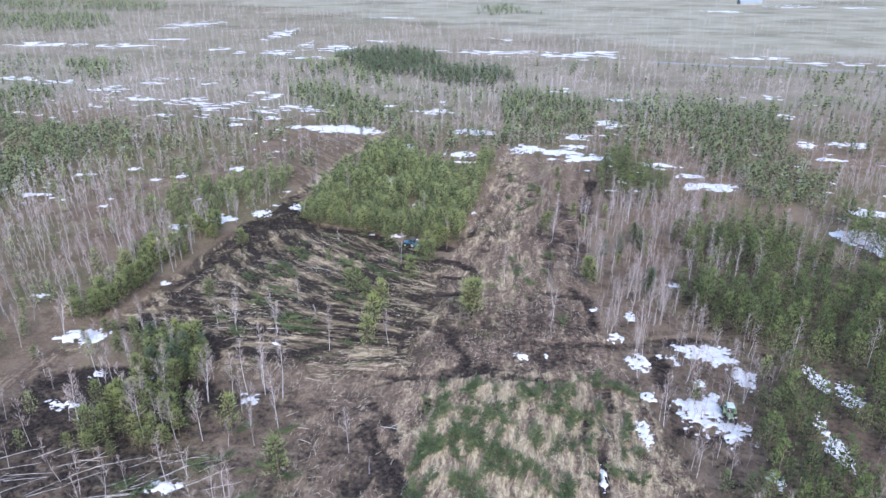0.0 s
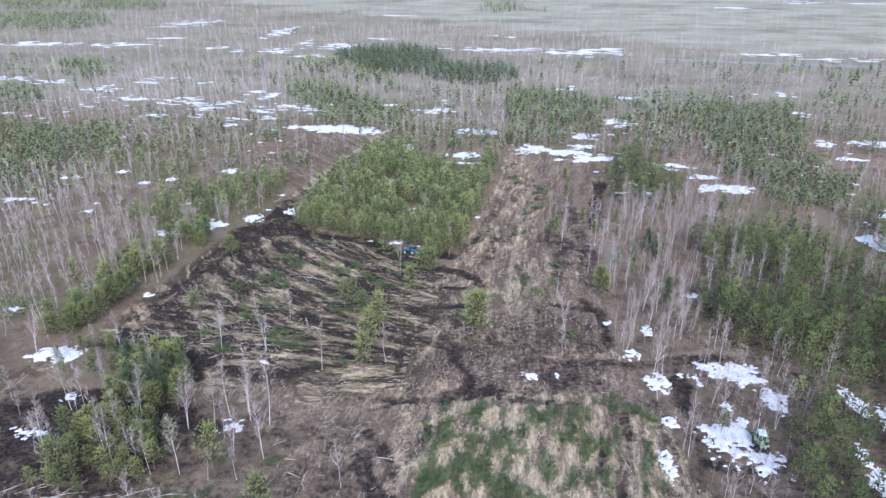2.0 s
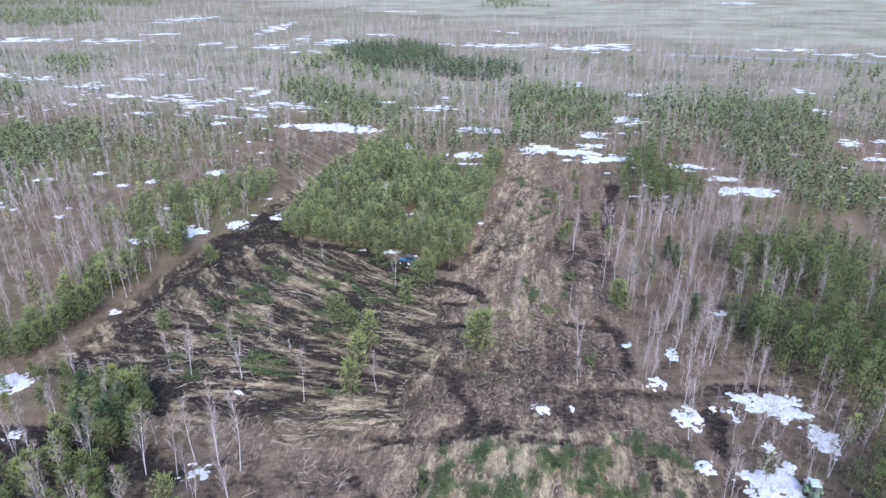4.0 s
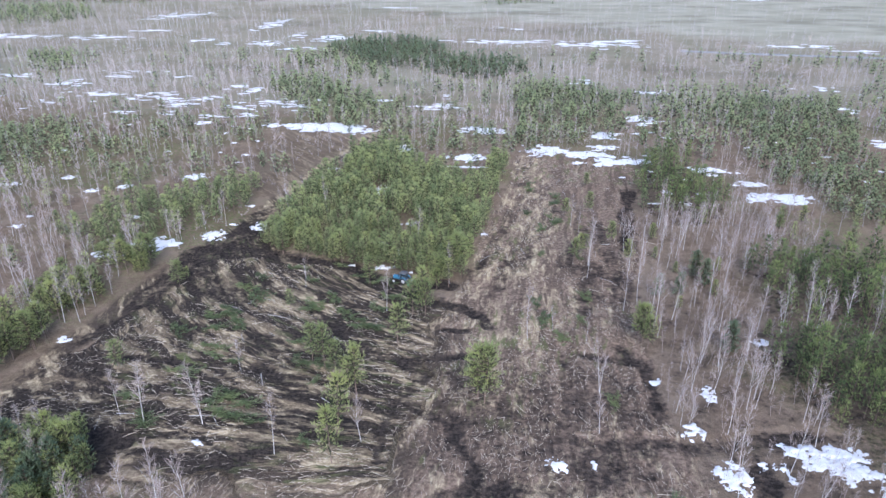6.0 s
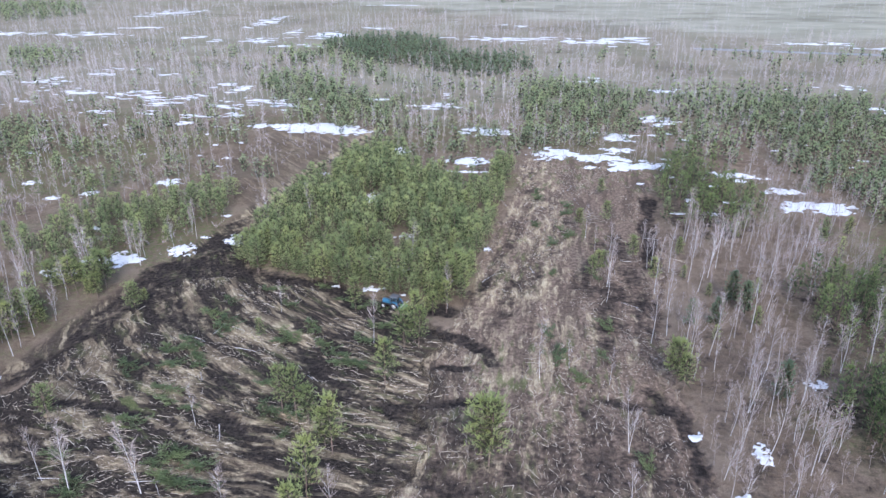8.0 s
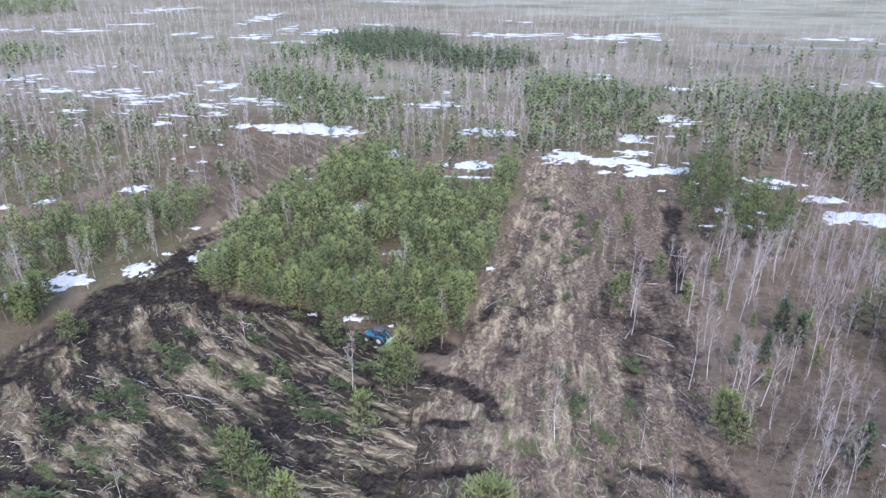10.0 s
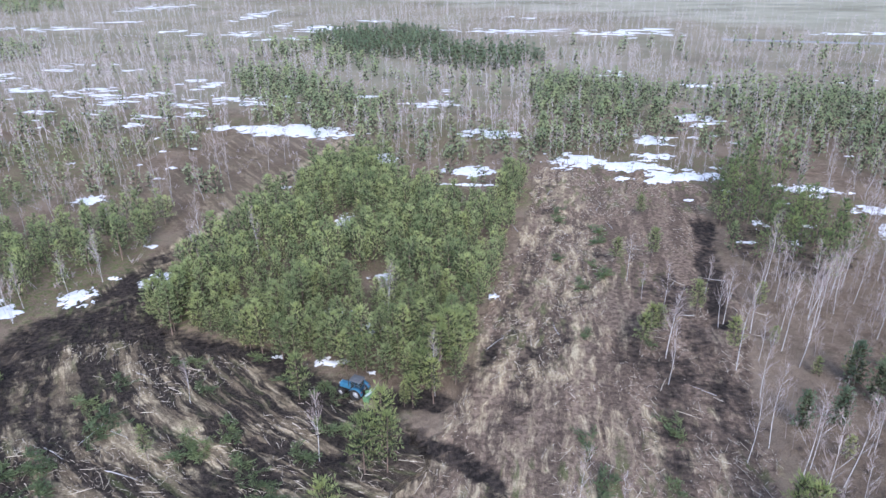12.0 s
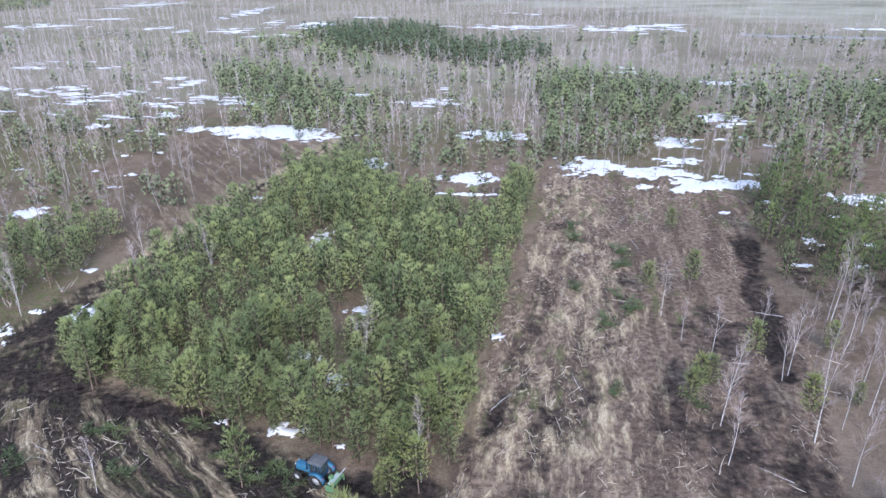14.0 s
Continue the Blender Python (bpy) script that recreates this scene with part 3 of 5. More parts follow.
SNOW_FAR_RIGHT = [(35, 314, 5.5, 2.9), (37, 331, 5.8, 6), (56, 356, 6.3, 8.5), (38, 438, 3.5, 6.8), (72, 413, 8.2, 6.1), (156, 429, 2.7, 6.4),
                  (150, 384, 4.7, 6.5), (140, 326, 4.6, 5.7), (158, 328, 7.7, 4.8), (142, 304, 6, 2.5), (60, 574, 28, 19), (3, 582, 26, 15), (-35, 585, 18, 8.9),
                  (-38, 374, 7.4, 5.2), (-64, 385, 5.5, 2.8), (-31, 397, 3.2, 4.3),
                  (78, 593, 11.5, 9.1), (198, 572, 22, 8.3), (242, 553, 39, 7.6), (-9, 662, 13, 11.3), (263, 941, 28, 12), (375, 1020, 26, 16),
                  (455, 1004, 25, 15), (-131, 830, 22, 5)]
SNOW_FAR_LEFT = [(-402, 591, 34, 13), (-333, 587, 29, 12.6), (-308, 632, 15.5, 7), (-339, 744, 25, 29), (-240, 580, 10.7, 9), (-215, 564, 5.8, 8.6), (-218, 682, 11, 32),
                 (-178, 568, 17, 11.6), (-149, 545, 15.4, 8), (-174, 617, 7.4, 13.5), (-142, 596, 20, 16), (-113, 640, 12.7, 7), (-325, 439, 15.3, 9.2), (-289, 431, 10.9, 7.1),
                 (-242, 414, 10.4, 11.4), (-223, 449, 16.8, 5.7), (-224, 436, 9.1, 5.4), (-189, 437, 4.5, 3.6), (-261, 548, 2.7, 8)]
SNOW_MID_LEFT = [(-209, 388, 9.8, 5.8), (-180, 390, 8.2, 7.2), (-171, 380, 16, 5.5), (-158, 370, 7.8, 4), (-149, 384, 6.4, 5.6), (-145, 410, 6.8, 6.3), (-134, 402, 4.9, 7.6),
                 (-116, 377, 14, 5.4), (-126, 366, 9.1, 3.8), (-109, 371, 12.3, 5.2), (-177, 352, 6, 3.6), (-156, 352, 4.5, 3.6), (-134, 348, 7.3, 2.3), (-118, 351, 5.9, 3.5),
                 (-244, 347, 3, 3.6), (-258, 350, 3, 2.5), (-233, 342, 2.2, 2.3), (-228, 356, 2.3, 2.5), (-258, 380, 2.5, 2.8), (-132, 336, 4.2, 3.3)]


def pieces_of(cells):
    """The connected groups of True cells in a grid."""
    left = set(zip(*(v.tolist() for v in np.nonzero(cells))))
    groups = []
    while left:
        todo, group = [left.pop()], []
        while todo:
            j, i = todo.pop()
            group.append((j, i))
            for near in ((j + 1, i), (j - 1, i), (j, i + 1), (j, i - 1)):
                if near in left:
                    left.discard(near)
                    todo.append(near)
        groups.append(group)
    return groups


far_snow = []


def snow_patch(cx, cy, rx, ry, seed):
    """A thin, ragged sheet of old snow that melts into the ground at its edge."""
    sx, sy = rx * 1.5, ry * 1.5
    fine = 0.12 if cy < 340 else 0.28
    nx = int(min(70 if cy < 200 else 46 if cy < 340 else 84, max(12, sx / fine)))
    ny = int(min(70 if cy < 200 else 36 if cy < 340 else 48, max(12, sy / fine)))
    gx, gy = np.meshgrid(np.linspace(cx - sx, cx + sx, nx), np.linspace(cy - sy, cy + sy, ny))
    e = np.hypot((gx - cx) / rx, (gy - cy) / ry)
    grain = max(rx, ry)
    small = min(rx, ry)
    rag = (fbm(gx / grain * 2.6 + seed, gy / grain * 2.6, 41, 3) - 0.5) * 2.4 + (fbm(gx / small * 2.0, gy / small * 2.0 + seed, 43, 3) - 0.5) * 1.4
    rag = rag + (fbm(gx * 1.5, gy * 1.5 + seed, 44, 3) - 0.5) * (1.5 if cy < 340 else 0.8) - (0 if cy < 340 else 0.15)
    rag = rag + ((fbm(gx * 3.5, gy * 3.5 + seed, 45, 2) - 0.5) * 1.8 - 0.1 if rx < 4.2 and cy < 310 else 0)
    if cy > 345:
        away = 1.0 if cy < 460 else 0.6
        rag = rag * 0.35 + (fbm(gx * 0.20 * away, gy * 0.50 * away + seed, 47, 4) - 0.5) * 6.5 - 0.30
    field = (0.06 if cy > 450 else 0.22 if cy > 345 else 0.80 if rx * ry > 8 else 0.62) - e ** 1.7 + rag
    lift = np.clip((0.32 if cy < 340 else 0.16) * (field - 0.12), -0.25, 0.17 if cy < 340 else 0.06)
    gz = ground_z(gx, gy) + lift + (0.04 if cy < 340 else 0.12)
    solid = field > -0.15
    cells = solid[:-1, :-1] | solid[1:, :-1] | solid[:-1, 1:] | solid[1:, 1:]
    a = np.arange(ny - 1)[:, None] * nx + np.arange(nx - 1)[None, :]
    pts = np.stack([gx.ravel(), gy.ravel(), gz.ravel()], 1)
    if cy > 300:
        corner = a[cells]
        used, inv = np.unique(np.stack([corner, corner + 1, corner + nx + 1, corner + nx], 1), return_inverse=True)
        if len(used):
            far_snow.append((pts[used], inv.reshape(-1, 4)))
        return
    for piece in pieces_of(cells):
        corner = np.array([a[j, i] for j, i in piece])
        if len(corner) < 8:
            continue
        quads = np.stack([corner, corner + 1, corner + nx + 1, corner + nx], 1)
        used, inv = np.unique(quads, return_inverse=True)
        mid = pts[used].mean(0)
        base = np.array([mid[0], mid[1], float(ground_z(mid[0], mid[1]))])
        ob = new("snow_patch", mesh_of("snow_patch", pts[used] - base, inv.reshape(-1, 4), [SNOW], None, True))
        ob.location = base
        big = len(corner) * sx * sy * 4 / (nx * ny) > 60
        tagged(ob, "broad sheet of melting old snow on brown ground" if big else "small ragged patch of old snow on brown ground", "snow", "melting snow patches")


def snow_scraps(box, step, seed, wide, much):
    """Places of many small scraps of snow among the far trees."""
    rng = np.random.default_rng(seed)
    x0, y0, x1, y1 = box
    out = []
    for x in np.arange(x0, x1, step):
        for y in np.arange(y0, y1, step * 0.8):
            px, py = x + rng.uniform(-0.5, 0.5) * step, y + rng.uniform(-0.5, 0.5) * step
            if rng.uniform() < much * float(ramp01(fbm(px * 0.02, py * 0.02, 46, 2), 0.4, 0.6)):
                out.append((px, py, rng.uniform(0.4, 1.0) * wide, rng.uniform(0.25, 0.6) * wide))
    return out


k = 0
SCRAPS = snow_scraps((-250, 335, -80, 400), 9.5, 1, 2.3, 0.45) + snow_scraps((-180, 225, -95, 330), 9, 2, 2.0, 0.35) + snow_scraps((30, 250, 190, 440), 13, 3, 2.4, 0.3)
for patches in (SCRAPS, SNOW_LEFT, SNOW_MIDDLE, SNOW_RIGHT, SNOW_RUTS, SNOW_FAR_RIGHT, SNOW_FAR_LEFT, SNOW_MID_LEFT):
    for cx, cy, rx, ry in patches:
        k += 1
        snow_patch(cx, cy, rx, ry, k * 3.7)
first = np.cumsum([0] + [len(p) for p, f in far_snow])
tagged(new("far_snow", mesh_of("far_snow", np.concatenate([p for p, f in far_snow]), np.concatenate([f + b for (p, f), b in zip(far_snow, first)]), [SNOW], None, True)),
       "thin streaks of old snow between distant trees", "snow", "", "stuff")


# ---- trees ----
class Shape:
    """Quads with material slots, gathered before they become a mesh."""

    def __init__(self):
        self.v, self.f, self.m = [], [], []

    def quad(self, a, b, c, d, m):
        i = len(self.v)
        self.v += [a, b, c, d]
        self.f.append((i, i + 1, i + 2, i + 3))
        self.m.append(m)

    def blade(self, p, d, long, wide, m, rng):
        """A slim leaf-shaped face from p along d."""
        d = d / np.linalg.norm(d)
        s = np.cross(d, rng.normal(size=3))
        s = s / np.linalg.norm(s) * wide / 2
        q = p + d * long * 0.55
        self.quad(p, q + s, p + d * long, q - s, m)

    def tube(self, line, radii, sides, m):
        base = len(self.v)
        for (p, r) in zip(line, radii):
            for k in range(sides):
                a = 2 * math.pi * k / sides
                self.v.append(np.array([p[0] + r * math.cos(a), p[1] + r * math.sin(a), p[2]]))
        for j in range(len(line) - 1):
            for k in range(sides):
                a, b = base + j * sides + k, base + j * sides + (k + 1) % sides
                self.f.append((a, b, b + sides, a + sides))
                self.m.append(m)

    def arrays(self):
        return np.array(self.v), np.array(self.f), np.array(self.m)


def pine_shape(seed, height, radius, bare, whorls, arms, tufts, blades, long, wide, sides=5, dome=0.38):
    """A young pine: a straight stem, whorls of rising arms, upright shoots of needles. Slots: bark, needles, inner
    needles with shade in their colour.
    """
    rng = np.random.default_rng(seed)
    s = Shape()
    s.tube([np.array([0, 0, -0.3]), np.array([0, 0, height * 0.5]), np.array([0, 0, height * 0.96])],
           [0.011 * height, 0.008 * height, 0.02], sides, 0)
    sway = rng.uniform(0, 6.3)
    for w in range(whorls):
        t = w / (whorls - 1)
        z = height * (bare + (0.93 - bare) * t)
        cone = (1 - t) ** 0.6 * (0.8 + 0.2 * min(1, t * 4))
        reach = radius * (cone * (1 - dome) + dome * math.sqrt(max(0.05, 1 - ((t - 0.3) / 0.74) ** 2))) + 0.1
        turn = rng.uniform(0, 6.3)
        for a in range(arms):
            z = height * (bare + (0.93 - bare) * np.clip(t + rng.uniform(-0.45, 0.45) / whorls, 0, 1))
            az = turn + 2 * math.pi * a / arms + rng.uniform(-0.35, 0.35)
            rise = 0.22 + 0.7 * t + rng.uniform(-0.12, 0.15)
            out = np.array([math.cos(az), math.sin(az), rise])
            r = reach * rng.uniform(0.62, 1.18) * (1 + 0.15 * math.cos(az - sway))
            if sides > 4:
                s.blade(np.array([0, 0, z]), out, r * 0.8, 0.07, 0, rng)
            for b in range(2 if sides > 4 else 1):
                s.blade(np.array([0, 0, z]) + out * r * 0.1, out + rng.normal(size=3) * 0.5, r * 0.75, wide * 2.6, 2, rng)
            for k in range(tufts):
                f = 1.0 if tufts == 1 else 0.4 + 0.6 * k / (tufts - 1)
                p = np.array([0, 0, z]) + out * r * f * 0.82
                for b in range(blades):
                    d = out * 0.45 + np.array([0, 0, 0.75]) + rng.normal(size=3) * 0.42
                    s.blade(p, d, long * rng.uniform(0.7, 1.3), wide * rng.uniform(0.8, 1.2), 1, rng)
    for b in range(5):
        s.blade(np.array([0, 0, height * 0.9]), np.array([0, 0, 1.0]) + rng.normal(size=3) * 0.2, long * 1.3, wide * 0.9, 1, rng)
    return s.arrays()


def birch_shape(seed, height, arms, twigs, limb, thick, sides, rings, reach=0.26, stems=1):
    """A bare birch: pale slim stem with a bend, rising limbs, fine twigs. Slot 0 bark, slot 1 twigs."""
    rng = np.random.default_rng(seed)
    s = Shape()
    for stem in range(stems):
        tilt = rng.normal(size=2) * (0.035 + 0.05 * (stems - 1))
        bend = rng.normal(size=2) * 0.03
        tall = height * (1 if stem == 0 else rng.uniform(0.7, 0.95))

        def at(t):
            return np.array([tilt[0] * t * tall + bend[0] * math.sin(3 * t) * tall, tilt[1] * t * tall + bend[1] * math.sin(3 * t) * tall, t * tall])

        steps = [k / rings for k in range(rings + 1)]
        s.tube([at(t) - np.array([0, 0, 0.3 if t == 0 else 0]) for t in steps], [max(0.012, (0.0053 if sides > 4 else 0.0058 if sides == 4 else 0.0052) * tall * (1 - t) ** 0.9) for t in steps], sides, 0)
        for a in range(arms):
            t = 0.30 + 0.66 * (a + rng.uniform(0, 0.8)) / arms
            az = rng.uniform(0, 6.3)
            out = np.array([math.cos(az), math.sin(az), rng.uniform(1.3, 2.8)])
            out = out / np.linalg.norm(out)
            r = tall * reach * (1.12 - t) * rng.uniform(0.6, 1.3)
            p = at(t)
            s.blade(p, out, r, limb, 0 if a % 3 == 0 else 1, rng)
            for k in range(twigs):
                f = rng.uniform(0.25, 1.0)
                d = out + rng.normal(size=3) * 0.40 + np.array([0, 0, 0.15])
                s.blade(p + out * r * f * 0.9, d, tall * 0.08 * rng.uniform(0.6, 1.4), thick, 1, rng)
    return s.arrays()


def split_tree(name, shape, mats, names, label, category, group):
    """A tree as a thing: an empty at its foot with stem and crown."""
    v, f, m = shape
    root = new(name)
    for slot, (mat, piece) in enumerate(zip(mats, names)):
        faces = f[m == slot]
        used, inv = np.unique(faces, return_inverse=True)
        ob = new(piece, mesh_of(piece, v[used], inv.reshape(-1, 4), [mat]))
        ob.parent = root
    return tagged(root, label, category, group)


def joined(name, shapes, places, mats, label, category):
    """Trees past counting as one mesh."""
    vs, fs, ms, base = [], [], [], 0
    for x, y, turn, size, which in places:
        v, f, m = shapes[int(which) % len(shapes)]
        c, n = math.cos(turn) * size, math.sin(turn) * size
        moved = np.stack([v[:, 0] * c - v[:, 1] * n + x, v[:, 0] * n + v[:, 1] * c + y, v[:, 2] * size], 1)
        vs.append(moved)
        fs.append(f + base)
        ms.append(m)
        base += len(v)
    v = np.concatenate(vs)
    feet = np.concatenate([np.full(len(shapes[int(p[4]) % len(shapes)][0]), float(z)) for p, z in
                           zip(places, ground_z(np.array([p[0] for p in places]), np.array([p[1] for p in places])))])
    v[:, 2] += feet
    me = mesh_of(name, v, np.concatenate(fs), mats, np.concatenate(ms))
    tones = np.random.default_rng(len(v)).uniform(0, 1, len(places))
    tones = np.repeat(tones, [len(shapes[int(p[4]) % len(shapes)][0]) for p in places])
    me.attributes.new("tone", "FLOAT", "POINT").data.foreach_set("value", tones.astype(np.float32))
    tagged(new(name, me), label, category, "", "stuff")


def scatter(box, step, seed, chance):
    """Uneven places in a plan box; chance(x, y) says how likely each is kept."""
    rng = np.random.default_rng(seed)
    x0, y0, x1, y1 = box
    gx, gy = np.meshgrid(np.arange(x0, x1, step), np.arange(y0, y1, step))
    x, y = gx.ravel() + rng.uniform(-0.48, 0.48, gx.size) * step, gy.ravel() + rng.uniform(-0.48, 0.48, gx.size) * step
    keep = rng.uniform(size=x.size) < chance(x, y)
    x, y = x[keep], y[keep]
    return [(a, b, rng.uniform(0, 6.3), rng.uniform(0.68, 1.2), rng.integers(0, 1000)) for a, b in zip(x, y)]


def in_reach(x, y):
    """The part of the land that lies before the flight."""
    far = np.maximum(y - 5, 1)
    return (np.abs(x + 0.1 * far) < 0.72 * far + 25) & (y > 84)


PINES_NEAR = [pine_shape(11 + k, h, r, b, 10, 6, 3, 5, 0.50, 0.060, 5, 0.30) for k, (h, r, b) in enumerate(((7.2, 1.75, 0.20), (6.2, 1.65, 0.16), (7.8, 1.7, 0.26), (5.2, 1.5, 0.12)))]
PINES_MID = [pine_shape(31 + k, h, r, b, 8, 5, 2, 3, 0.58, 0.110, 3, 0.32) for k, (h, r, b) in enumerate(((7.2, 1.75, 0.22), (6.0, 1.65, 0.18), (7.8, 1.7, 0.26)))]
PINES_SIDE = [pine_shape(41 + k, h, r, b, 8, 5, 2, 4, 0.50, 0.075, 3) for k, (h, r, b) in enumerate(((7.0, 1.7, 0.20), (5.8, 1.65, 0.16), (7.6, 1.7, 0.24)))]
PINES_FAR = [pine_shape(51 + k, h, r, b, 5, 5, 1, 4, 0.72, 0.22, 3) for k, (h, r, b) in enumerate(((6.6, 1.9, 0.12), (5.4, 1.8, 0.1)))]
PINES_LAST = [pine_shape(57 + k, h, r, b, 4, 4, 1, 3, 1.0, 0.36, 3) for k, (h, r, b) in enumerate(((6.8, 1.9, 0.12), (5.6, 1.8, 0.1)))]
PINES_BUSHY = [pine_shape(61 + k, h, r, b, 9, 6, 3, 5, 0.46, 0.062, 5, 0.70) for k, (h, r, b) in enumerate(((6.4, 1.75, 0.30), (5.6, 1.7, 0.26), (7.0, 1.65, 0.34)))]
BIRCHES_NEAR = [birch_shape(71 + k, h, 22, 12, 0.050, 0.024, 6, 7, 0.34, st) for k, (h, st) in enumerate(((11, 1), (12.5, 1), (10, 1), (11.5, 1), (12, 2), (8.5, 1)))]
BIRCHES_MID = [birch_shape(91 + k, h, 12, 9, 0.050, 0.042, 4, 3, 0.32) for k, h in enumerate((10.5, 12, 9))]
BIRCHES_LAST = [birch_shape(106 + k, h, 5, 4, 0.12, 0.13, 3, 1, 0.36) for k, h in enumerate((9, 10.5))]
BIRCHES_FAR = [birch_shape(101 + k, h, 7, 6, 0.085, 0.085, 3, 1, 0.36) for k, h in enumerate((9, 10.5))]

# ---- woods ----


def open_land(x, y):
    """Where no wood stands: cleared ground, the road, the far meadow."""
    wide = np.clip(2.5 + (220 - y) * 0.03, 2.5, 6.0) + 4.5 * ramp01(y, 236, 246) * (1 - ramp01(y, 285, 310))
    meadow = far_meadow(x, y) > 0.5
    return cleared_at(x, y) | (from_line(x, y, ROAD) < wide) | meadow | (black_at(x, y) > 0.4)


def central(x, y):
    gap = np.zeros(np.shape(x), bool)
    for cx, cy, rx, ry in ((-40, 254, 3.4, 8.5), (-27, 229, 3.4, 7), (-25.5, 214, 2.8, 4), (-31, 219, 2.2, 4), (-58, 274, 2.5, 6)):
        gap |= np.hypot((x - cx) / rx, (y - cy) / ry) < 1
    return in_stands(x, y, [STAND], 1.0) & ~gap


PINE_PARTS = ("trunk", "crown", "inner_crown")
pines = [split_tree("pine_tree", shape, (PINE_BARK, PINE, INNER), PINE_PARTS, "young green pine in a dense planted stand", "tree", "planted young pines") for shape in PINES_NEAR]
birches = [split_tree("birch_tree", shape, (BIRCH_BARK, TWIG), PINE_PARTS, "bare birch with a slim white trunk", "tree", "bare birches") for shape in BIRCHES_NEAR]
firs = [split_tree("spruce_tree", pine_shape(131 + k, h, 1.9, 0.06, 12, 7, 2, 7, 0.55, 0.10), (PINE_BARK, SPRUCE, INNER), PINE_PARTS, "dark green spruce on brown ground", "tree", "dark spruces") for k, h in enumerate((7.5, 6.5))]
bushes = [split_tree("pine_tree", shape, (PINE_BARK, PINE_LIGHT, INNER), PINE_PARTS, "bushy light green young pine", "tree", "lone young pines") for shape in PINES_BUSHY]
prime = set(pines + birches + firs + bushes)


def plant(kinds, which, x, y, turn, size, label="", lean=0.0):
    """Sets a tree on the ground; the first of each kind is moved, the rest are copies."""
    src = kinds[int(which) % len(kinds)]
    z = float(ground_z(x, y))
    lean = lean or ((which * 13) % 7 - 3) * 1.1
    m = pose(x, y, z, lean, lean * 0.6, math.degrees(turn)) @ Matrix.Diagonal((size, size, size * (0.92 + 0.16 * ((which * 7) % 10) / 10), 1))
    if src in prime:
        prime.discard(src)
        spare[src] = copy_thing(src, Matrix.Identity(4))
        ob = src
        ob.matrix_basis = m
    else:
        ob = copy_thing(spare[src], m)
    return tagged(ob, label)


spare = {}
# The planted stand: the rows by the tractor singly, the rest joined.
planted = scatter((-70, 196, 6, 306), 2.4, 201, central)
planted.sort(key=lambda p: p[1])
planted = [(x, y, turn, size * (0.78 + 0.5 * float(vnoise(x * 0.13, y * 0.13, 67))), which) for x, y, turn, size, which in planted]
for x, y, turn, size, which in planted[:170]:
    plant(pines, which, x, y, turn, size)
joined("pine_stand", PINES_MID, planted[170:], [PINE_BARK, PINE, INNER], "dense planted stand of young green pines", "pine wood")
near = scatter((-125, 84, 130, 295), 3.3, 202, lambda x, y: in_stands(x, y, NEAR_STANDS) * np.where(x > 40, 0.92, 1.0) * np.where(inside(x, y, STAND_E), 0.72, 1.0) * ~open_land(x, y))
bare = [(72.3, 138.7), (77.4, 134.2), (68.7, 118)]
near = [p for p in near if not any(abs(p[0] - cx) < 3.2 and -8 < p[1] - cy < 4.5 for cx, cy in bare)]
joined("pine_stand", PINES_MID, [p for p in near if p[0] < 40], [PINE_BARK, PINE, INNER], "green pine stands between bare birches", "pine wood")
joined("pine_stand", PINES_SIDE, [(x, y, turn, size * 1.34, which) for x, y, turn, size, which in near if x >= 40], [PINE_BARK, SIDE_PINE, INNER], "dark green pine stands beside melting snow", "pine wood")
GLADE_L2 = [(-231, 293), (-210, 295), (-204, 287), (-218, 283)]
far = scatter((-290, 200, 160, 410), 4.0, 203, lambda x, y: in_stands(x, y, FAR_STANDS[:-1], 6) * np.clip(0.55 + 0.8 * vnoise(x * 0.08, y * 0.08, 63), 0, 0.92) * in_reach(x, y) * ~inside(x, y, GLADE_L2))
joined("pine_wood", PINES_FAR, far, [PINE_BARK, HAZY_PINE, INNER], "distant green pine woods", "pine wood")
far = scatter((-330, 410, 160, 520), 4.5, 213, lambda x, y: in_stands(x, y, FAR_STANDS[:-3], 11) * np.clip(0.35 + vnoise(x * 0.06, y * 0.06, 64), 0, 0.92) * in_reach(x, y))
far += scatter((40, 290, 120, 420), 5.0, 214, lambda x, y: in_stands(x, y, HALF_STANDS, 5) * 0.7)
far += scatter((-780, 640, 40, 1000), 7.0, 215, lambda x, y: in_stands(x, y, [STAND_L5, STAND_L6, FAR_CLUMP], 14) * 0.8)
joined("pine_wood", PINES_LAST, far, [PINE_BARK, HAZY_PINE, INNER], "far pale green pine woods", "pine wood")
ridge = scatter((-170, 420, 30, 600), 4.0, 216, lambda x, y: in_stands(x, y, [RIDGE, FAR_BAND], 6) * 0.9)
joined("pine_wood", PINES_LAST, ridge, [PINE_BARK, SPRUCE, INNER], "far dark green pine wood", "pine wood")


def mixed_pines(x, y):
    clump = ramp01(fbm(x * 0.022, y * 0.022, 81, 3), 0.50, 0.66)
    east = ramp01(x, 20, 60) * ramp01(y, 285, 300) * (1 - ramp01(y, 400, 440)) * 0.22 + (x < -70) * ramp01(y, 225, 250) * (1 - ramp01(y, 330, 360)) * 0.42
    back = inside(x, y, BEHIND) * 0.36
    much = 0.05 + 0.25 * clump + east * (0.55 + clump) + back + 0.10 * (x < -90) * (y < 240)
    return np.clip(much, 0, 0.8) * np.where(inside(x, y, VERGE), 0.3, 1.0) * ~open_land(x, y) * in_reach(x, y) * ~in_stands(x, y, [STAND] + NEAR_STANDS + FAR_STANDS)


